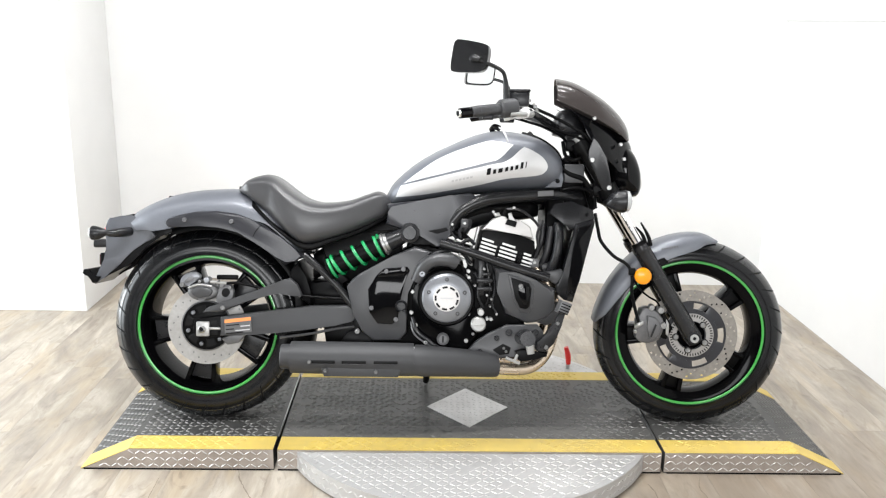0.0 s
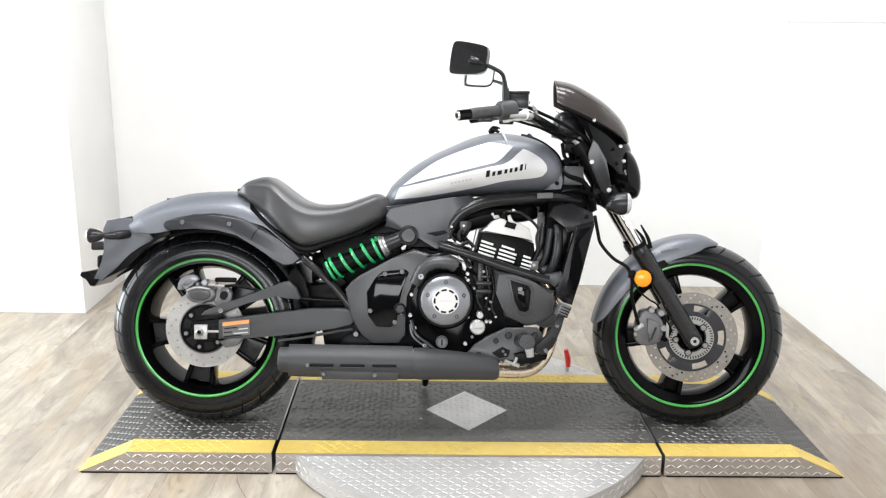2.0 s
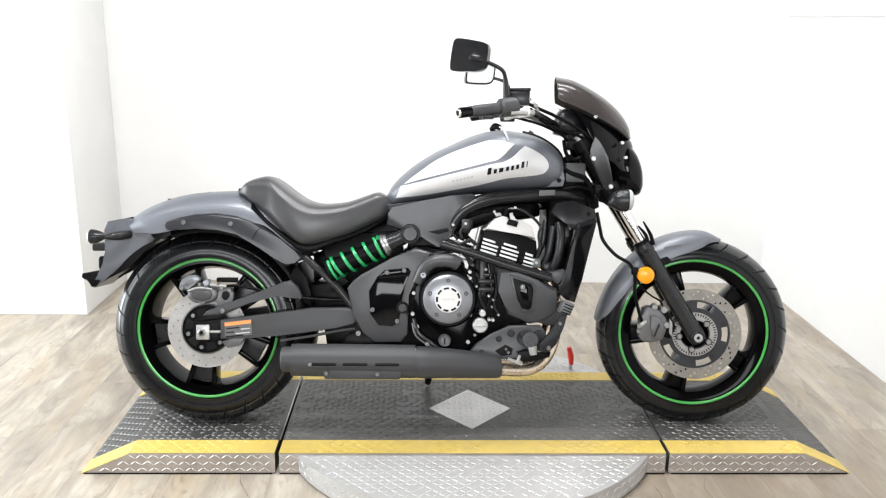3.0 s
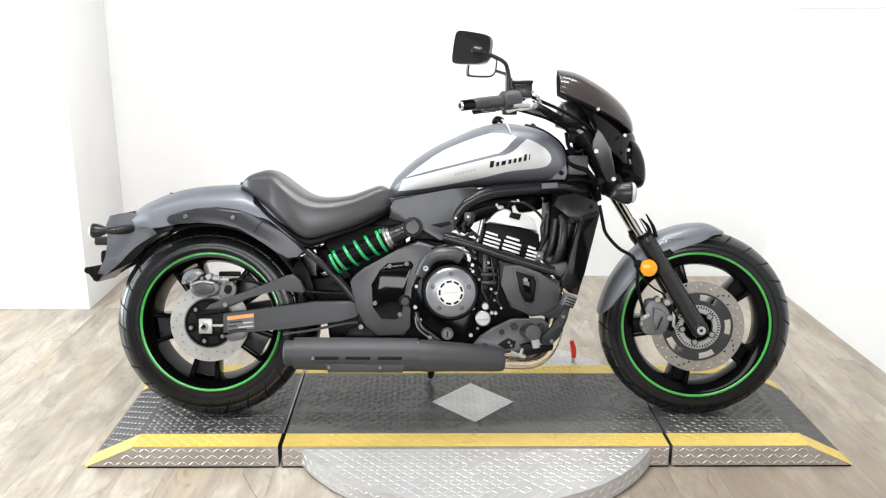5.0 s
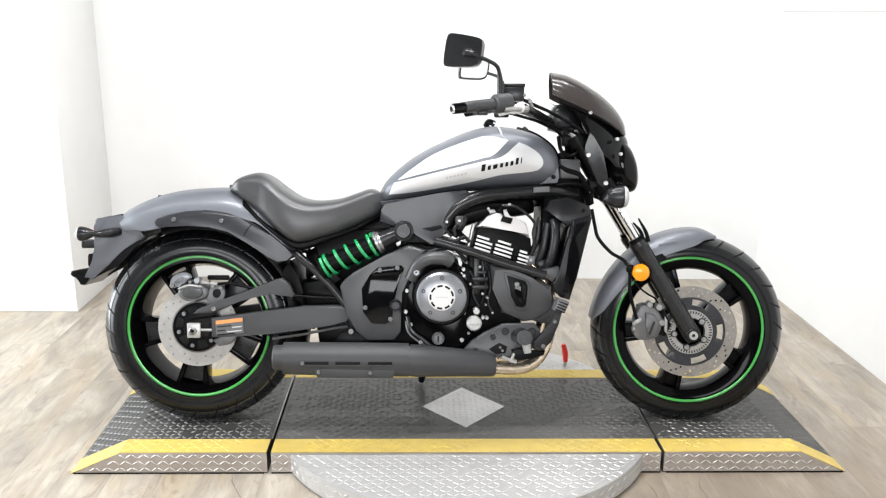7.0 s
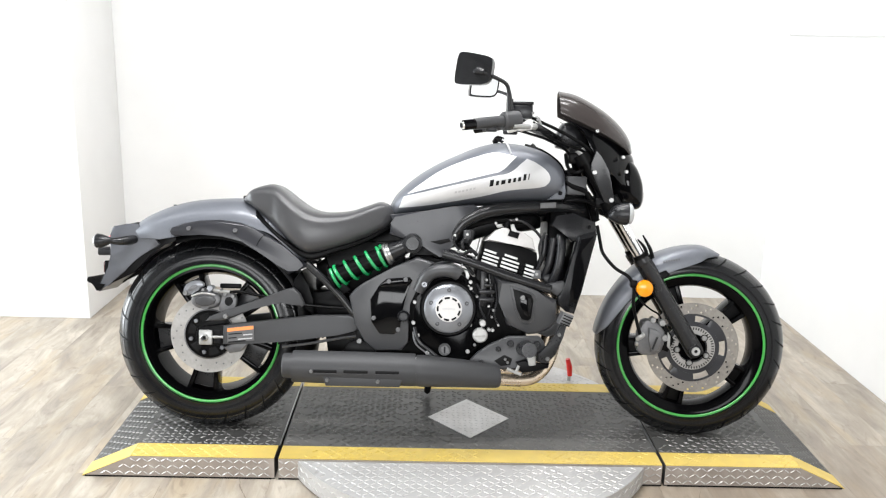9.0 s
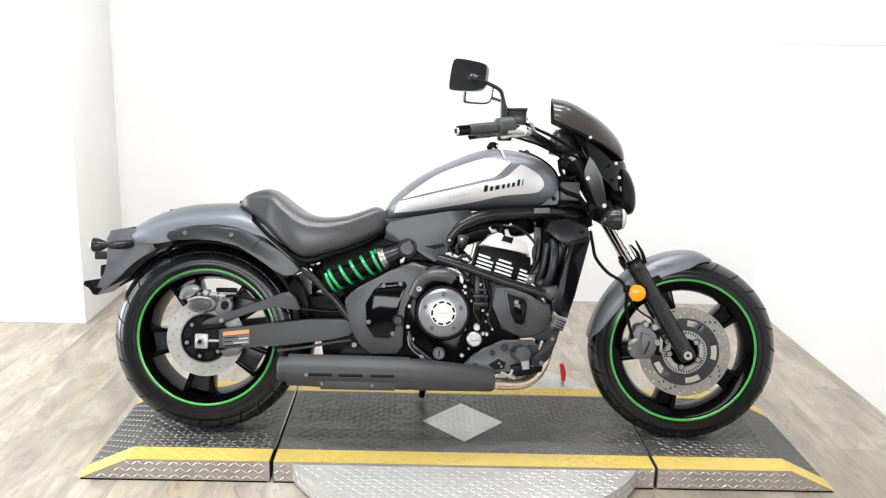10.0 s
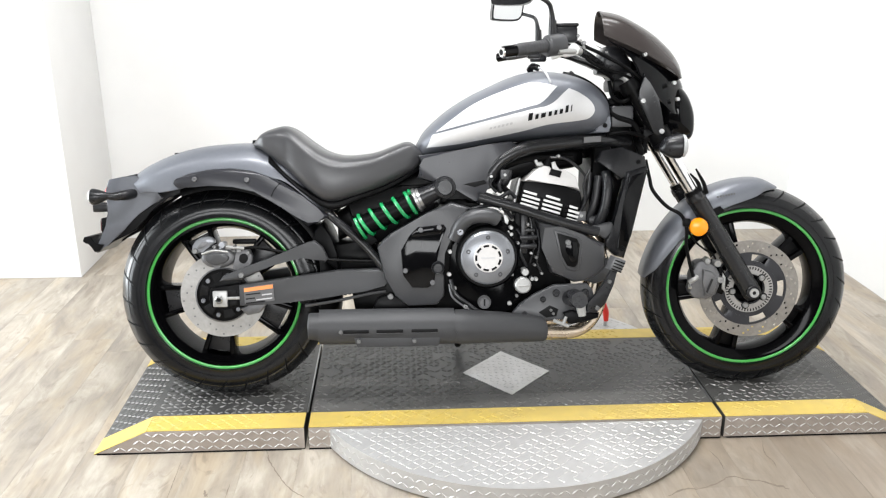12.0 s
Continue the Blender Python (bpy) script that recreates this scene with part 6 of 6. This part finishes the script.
bp("label_band", plate([(-0.715, 0.341), (-0.633, 0.351), (-0.633, 0.340), (-0.715, 0.330)], -0.1526, -0.1515, 0), "labelorange", arm)
for i, (a, b) in enumerate(((0.04, 0.55), (0.60, 0.95), (0.04, 0.35), (0.40, 0.95), (0.04, 0.70))):
    z = 0.3235 - 0.0062 * i
    x0, x1 = -0.714 + 0.082 * a, -0.714 + 0.082 * b
    bp("label_bar", plate([(x0, z + a * 0.009), (x1, z + b * 0.009), (x1, z + b * 0.009 - 0.0034), (x0, z + a * 0.009 - 0.0034)], -0.1526, -0.1515, 0), "faint" if i % 2 else "ink_shade", arm)
# rear caliper and hose
rc = bp("rear_caliper", plate([(-0.838, 0.430), (-0.826, 0.447), (-0.795, 0.452), (-0.760, 0.447), (-0.744, 0.432), (-0.748, 0.412), (-0.775, 0.398), (-0.812, 0.399), (-0.834, 0.412)], -0.128, -0.062, 0.010, 3, seg=3),
        "grey", None, "dark grey rear brake caliper")
bp("piston_cover", plate([(-0.826, 0.428), (-0.812, 0.439), (-0.775, 0.441), (-0.758, 0.430), (-0.766, 0.414), (-0.795, 0.407), (-0.818, 0.412)], -0.135, -0.124, 0.006, 2), "cover", rc)
bp("caliper_ridge", tube([(-0.835, -0.129, 0.438), (-0.800, -0.131, 0.4485), (-0.760, -0.130, 0.444)], 0.0032, 8), "alloy", rc)
bp("caliper_arm", plate([(-0.866, 0.448), (-0.856, 0.474), (-0.832, 0.486), (-0.808, 0.484), (-0.800, 0.470), (-0.818, 0.456), (-0.838, 0.446), (-0.852, 0.438)], -0.118, -0.096, 0.005, 2), "ringgrey", rc, "cast grey caliper bracket")
bp("arm_recess", plate([(-0.850, 0.456), (-0.838, 0.470), (-0.822, 0.474), (-0.820, 0.466), (-0.838, 0.454)], -0.1195, -0.114, 0.001, 3), "grey", rc)
bp("caliper_bracket", plate([(-0.744, 0.452), (-0.712, 0.456), (-0.694, 0.430), (-0.700, 0.400), (-0.728, 0.380), (-0.752, 0.396), (-0.742, 0.424)], -0.118, -0.096, 0.005, 2), "grey", rc)
bp("bracket_window", plate([(-0.728, 0.434), (-0.712, 0.436), (-0.706, 0.422), (-0.718, 0.408), (-0.732, 0.416)], -0.1192, -0.114, 0.001, 3), "ink_shade", rc)
for cx, cz, r in ((-0.856, 0.447, 0.008), (-0.800, 0.458, 0.006), (-0.730, 0.448, 0.0075), (-0.705, 0.440, 0.006), (-0.722, 0.378, 0.0085)):
    bolt(cx, cz, -0.150 if cz < 0.4 else -0.126, r, rc, "alloy", depth=0.03 if cz > 0.4 else 0.008)
bp("banjo_bolt", puck(-0.776, 0.464, 0.0095, -0.136, -0.10, 16, 0.002), "ringgrey", rc, "bright banjo bolt")
bp("banjo_neck", tube([(-0.776, -0.120, 0.464), (-0.780, -0.118, 0.450)], 0.0075, 10, 0), "ringgrey", rc)
bp("hose_fitting", tube([(-0.766, -0.124, 0.458), (-0.715, -0.124, 0.453)], 0.0052, 10, 0), "alloy", rc, "bright hose sleeve")
bp("brake_hose", tube([(-0.717, -0.124, 0.453), (-0.680, -0.125, 0.455), (-0.630, -0.12, 0.445), (-0.56, -0.12, 0.430), (-0.50, -0.13, 0.420), (-0.40, -0.135, 0.413), (-0.34, -0.14, 0.412)], 0.0048, 8), "dark", rc, "thin black brake line")
bp("bleed_nipple", tube([(-0.752, -0.122, 0.452), (-0.738, -0.126, 0.462)], 0.0045, 8, 0), "boltsteel", rc)
bp("pad_spring", block((-0.750, -0.114, 0.464), (-0.682, -0.100, 0.479), 0.004), "dark", rc)
bp("abs_sensor", plate([(-0.735, 0.275), (-0.700, 0.290), (-0.655, 0.288), (-0.680, 0.262), (-0.715, 0.255)], -0.115, -0.095, 0.004), "grey", rc)
# chain line and lower clutter
chain = bmesh.new()
for i in range(20):
    x = -0.56 + i * 0.0125
    z = 0.296 + i * 0.0022
    block((x, -0.126, z - 0.007), (x + 0.0105, -0.118, z + 0.007), 0.0015, 1, chain)
bp("stand_link", chain, "dark", None, "grey metal link bar")
bp("lower_bar", tube([(-0.545, -0.13, 0.283), (-0.45, -0.13, 0.297), (-0.36, -0.13, 0.315), (-0.31, -0.13, 0.322)], 0.0045, 10), "grey", None, "grey steel rod")
bp("muffler_bracket", plate([(-0.35, 0.272), (-0.335, 0.305), (-0.30, 0.318), (-0.255, 0.30), (-0.24, 0.26), (-0.30, 0.25)], -0.16, -0.14, 0.004), "dark", None, "black muffler bracket")
bolt(-0.297, 0.312, -0.172, 0.009, bike, "alloy")
# exhaust
YM = -0.215
muf = bp("muffler", tube([(-0.497, YM, 0.237), (-0.490, YM, 0.237), (-0.480, YM, 0.237), (-0.30, YM, 0.235), (-0.135, YM, 0.233), (-0.118, YM, 0.233)], [0.042, 0.0475, 0.049, 0.0505, 0.051, 0.049], 40, 3), "muffler", None, "matte dark grey muffler with slotted heat shield")
bp("muffler_tip", tube([(-0.527, YM, 0.239), (-0.524, YM, 0.239), (-0.495, YM, 0.238)], [0.035, 0.038, 0.039], 36, 0), "muffler", muf)
bp("tip_bore", tube([(-0.5285, YM, 0.239), (-0.52, YM, 0.239)], 0.026, 28, 0), "ink_shade", muf)
bp("muffler_joint", tube([(-0.121, YM, 0.233), (-0.092, YM, 0.230), (0.02, YM + 0.01, 0.224), (0.125, YM + 0.025, 0.214), (0.142, YM + 0.028, 0.213)], [0.047, 0.049, 0.044, 0.037, 0.034], 32, 3), "muffler", muf)
for x0, x1 in ((-0.428, -0.356), (-0.337, -0.262), (-0.240, -0.166)):
    bp("shield_slot", block((x0, YM - 0.0525, 0.2265), (x1, YM - 0.046, 0.2365), 0.003), "ink_shade", muf)
    bp("slot_lip", tube([(x0, YM - 0.0505, 0.2250), (x1, YM - 0.0505, 0.2250)], 0.0012, 6, 0), "muffler", muf)
bp("heat_shield", plate([(-0.40, 0.213), (-0.155, 0.213), (-0.165, 0.186), (-0.39, 0.186)], YM - 0.045, YM - 0.030, 0.003), "muffler", muf)
for cx, cz in ((-0.434, 0.2315), (-0.385, 0.205), (-0.232, 0.203)):
    bolt(cx, cz, YM - 0.056, 0.0058, muf, "alloy", depth=0.012)
bp("header_pipe", tube([(0.130, -0.185, 0.203), (0.221, -0.170, 0.198), (0.268, -0.160, 0.212), (0.300, -0.150, 0.245), (0.322, -0.135, 0.300), (0.335, -0.11, 0.38), (0.31, -0.09, 0.47), (0.26, -0.08, 0.53)], 0.0185, 18), "pipe", None, "heat-tinted bright header pipe")
bp("header_pipe", tube([(0.150, 0.00, 0.20), (0.255, 0.00, 0.205), (0.30, 0.02, 0.25), (0.33, 0.05, 0.34), (0.31, 0.07, 0.45), (0.26, 0.07, 0.52)], 0.0185, 16), "pipe", None, "heat-tinted bright header pipe")
# foot control
fb = bp("foot_bracket", plate([(0.052, 0.262), (0.075, 0.288), (0.110, 0.312), (0.171, 0.341), (0.268, 0.343), (0.284, 0.326), (0.292, 0.300), (0.270, 0.268), (0.243, 0.250), (0.200, 0.240), (0.150, 0.235), (0.093, 0.243)], -0.190, -0.172, 0.005), "cover", None, "dark grey footrest bracket")
bp("bracket_window", plate([(0.128, 0.262), (0.160, 0.282), (0.185, 0.270), (0.180, 0.250), (0.150, 0.246)], -0.1915, -0.186, 0.001), "ink_shade", fb)
for cx, cz, r in ((0.087, 0.258, 0.0075), (0.140, 0.300, 0.0085), (0.178, 0.318, 0.011), (0.262, 0.318, 0.011)):
    bolt(cx, cz, -0.198, r, fb, "plastic", depth=0.012)
bp("footrest", tube([(0.212, -0.17, 0.300), (0.222, -0.21, 0.305), (0.225, -0.285, 0.312)], [0.020, 0.024, 0.022], 20, 3), "rubber", fb, "round black rubber footrest")
bp("footrest_pad", tube([(0.225, -0.22, 0.309), (0.225, -0.292, 0.3135)], [0.024, 0.023], 20, 0), "plastic", fb)
bp("peg_feeler", tube([(0.236, -0.255, 0.288), (0.240, -0.257, 0.262)], [0.014, 0.011], 14, 0), "alloy", fb, "bright feeler peg")
bp("brake_pedal", plate([(0.262, 0.264), (0.290, 0.260), (0.318, 0.288), (0.340, 0.345), (0.354, 0.392), (0.338, 0.402), (0.316, 0.354), (0.294, 0.314), (0.262, 0.294)], -0.215, -0.198, 0.005), "plastic", fb, "black brake pedal arm")
pad = bp("pedal_pad", plate([(0.318, 0.390), (0.333, 0.426), (0.366, 0.414), (0.352, 0.381)], -0.248, -0.194, 0.005), "grey", fb, "ribbed grey pedal pad")
for i in range(4):
    zc = 0.392 + i * 0.008
    bp("pad_rib", plate([(0.322 + i * 0.0035, zc), (0.324 + i * 0.0035, zc + 0.003), (0.352 + i * 0.0035, zc - 0.008), (0.350 + i * 0.0035, zc - 0.011)], -0.250, -0.245, 0), "dark", pad)
bp("pedal_joint", plate([(0.195, 0.262), (0.225, 0.270), (0.268, 0.256), (0.300, 0.262), (0.296, 0.246), (0.255, 0.236), (0.215, 0.228)], -0.212, -0.195, 0.004), "dark", fb)
bp("brake_rod", tube([(0.168, -0.205, 0.240), (0.205, -0.207, 0.226), (0.212, -0.207, 0.224)], 0.0055, 10), "alloy", fb, "bright brake rod")
bp("brake_rod", tube([(0.197, -0.207, 0.232), (0.205, -0.208, 0.252)], 0.005, 10, 0), "alloy", fb)
bp("pedal_shaft", tube([(0.205, -0.20, 0.238), (0.218, -0.20, 0.250), (0.230, -0.20, 0.246)], 0.011, 12), "dark", fb)
for cx, cz, r in ((0.163, 0.268, 0.0045), (0.170, 0.258, 0.0045), (0.292, 0.276, 0.007), (0.326, 0.352, 0.006)):
    bolt(cx, cz, -0.222 if cx > 0.28 else -0.196, r, fb, "alloy", depth=0.012)
bp("rear_set_plate", plate([(0.28, 0.40), (0.34, 0.41), (0.36, 0.385), (0.33, 0.345), (0.30, 0.335), (0.27, 0.345)], -0.15, -0.12, 0.005), "cover", fb)
# side stand on the far side
bp("side_stand", tube([(-0.06, 0.13, 0.24), (-0.07, 0.20, 0.12), (-0.075, 0.262, 0.012 + 0.262 * math.tan(radians(12.5)))], [0.016, 0.013, 0.012], 12, 0), "dark", None, "black side stand")


# ---- floor planks ----
def plank_mesh(length, width):
    bm = block((0, 0, -0.0035), (width - 0.0004, length - 0.0004, 0.0), 0.0002, 1)
    me = bpy.data.meshes.new("plank")
    bm.to_mesh(me)
    bm.free()
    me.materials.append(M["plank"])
    return me


PLANK_W, PLANK_L = 0.152, 1.22
PLANKS = {}
row, xx = 0, LEFT
while xx < RIGHT - 0.01:
    yy = NEAR - (0.0, 0.52, 0.87, 0.31, 1.05)[row % 5] - (row * 0.137) % 0.2
    wide = min(PLANK_W, RIGHT - xx)
    while yy < BACK - 0.01:
        y0, y1 = max(yy, NEAR), min(yy + PLANK_L, BACK)
        yy += PLANK_L
        if y1 - y0 < 0.03:
            continue
        key = (round(y1 - y0, 3), round(wide, 3))
        if key not in PLANKS:
            PLANKS[key] = plank_mesh(*key)
        ob = new("plank", PLANKS[key])
        ob.parent = floor
        ob.location = (xx, y0, 0)
    xx += PLANK_W
    row += 1


# cracks and a scuff in the floor by the table
def crack(pts, wide):
    ps = spline([(x, y, 0.0) for x, y in pts], 5)
    bm = bmesh.new()
    rows = []
    for i, p in enumerate(ps):
        d = (ps[min(i + 1, len(ps) - 1)] - ps[max(i - 1, 0)]).normalized()
        side = Vector((-d.y, d.x, 0)) * wide * (0.35 + 0.65 * random.random()) * min(1, 0.3 + min(i, len(ps) - 1 - i) / 4)
        wob = Vector((random.uniform(-1, 1), random.uniform(-1, 1), 0)) * wide * 0.6
        rows.append([bm.verts.new(p + wob + side + Vector((0, 0, z))) for z in (0.0002, 0.0007)] + [bm.verts.new(p + wob - side + Vector((0, 0, z))) for z in (0.0007, 0.0002)])
    for a, b in zip(rows, rows[1:]):
        for j in range(4):
            bm.faces.new((a[j], a[(j + 1) % 4], b[(j + 1) % 4], b[j]))
    return part("floor_crack", bm, "crack", floor, "thin dark crack in the floor", 0)


crack([(0.424, -0.502), (0.479, -0.473), (0.517, -0.475), (0.578, -0.450), (0.622, -0.423), (0.662, -0.440), (0.692, -0.447)], 0.0028)
crack([(0.781, -0.252), (0.762, -0.314), (0.768, -0.357), (0.765, -0.386)], 0.0022)
crack([(0.688, -0.442), (0.724, -0.466), (0.755, -0.485)], 0.0055)
crack([(0.608, -0.294), (0.618, -0.343), (0.614, -0.390)], 0.0018)
crack([(-0.656, -0.233), (-0.640, -0.288), (-0.614, -0.341), (-0.584, -0.397), (-0.556, -0.434), (-0.528, -0.458)], 0.0022)
crack([(-0.732, -0.390), (-0.734, -0.450)], 0.0025)
crack([(-0.794, -0.412), (-0.788, -0.430), (-0.780, -0.445)], 0.0050)
crack([(-0.887, -0.280), (-0.885, -0.378), (-0.884, -0.444)], 0.0012)
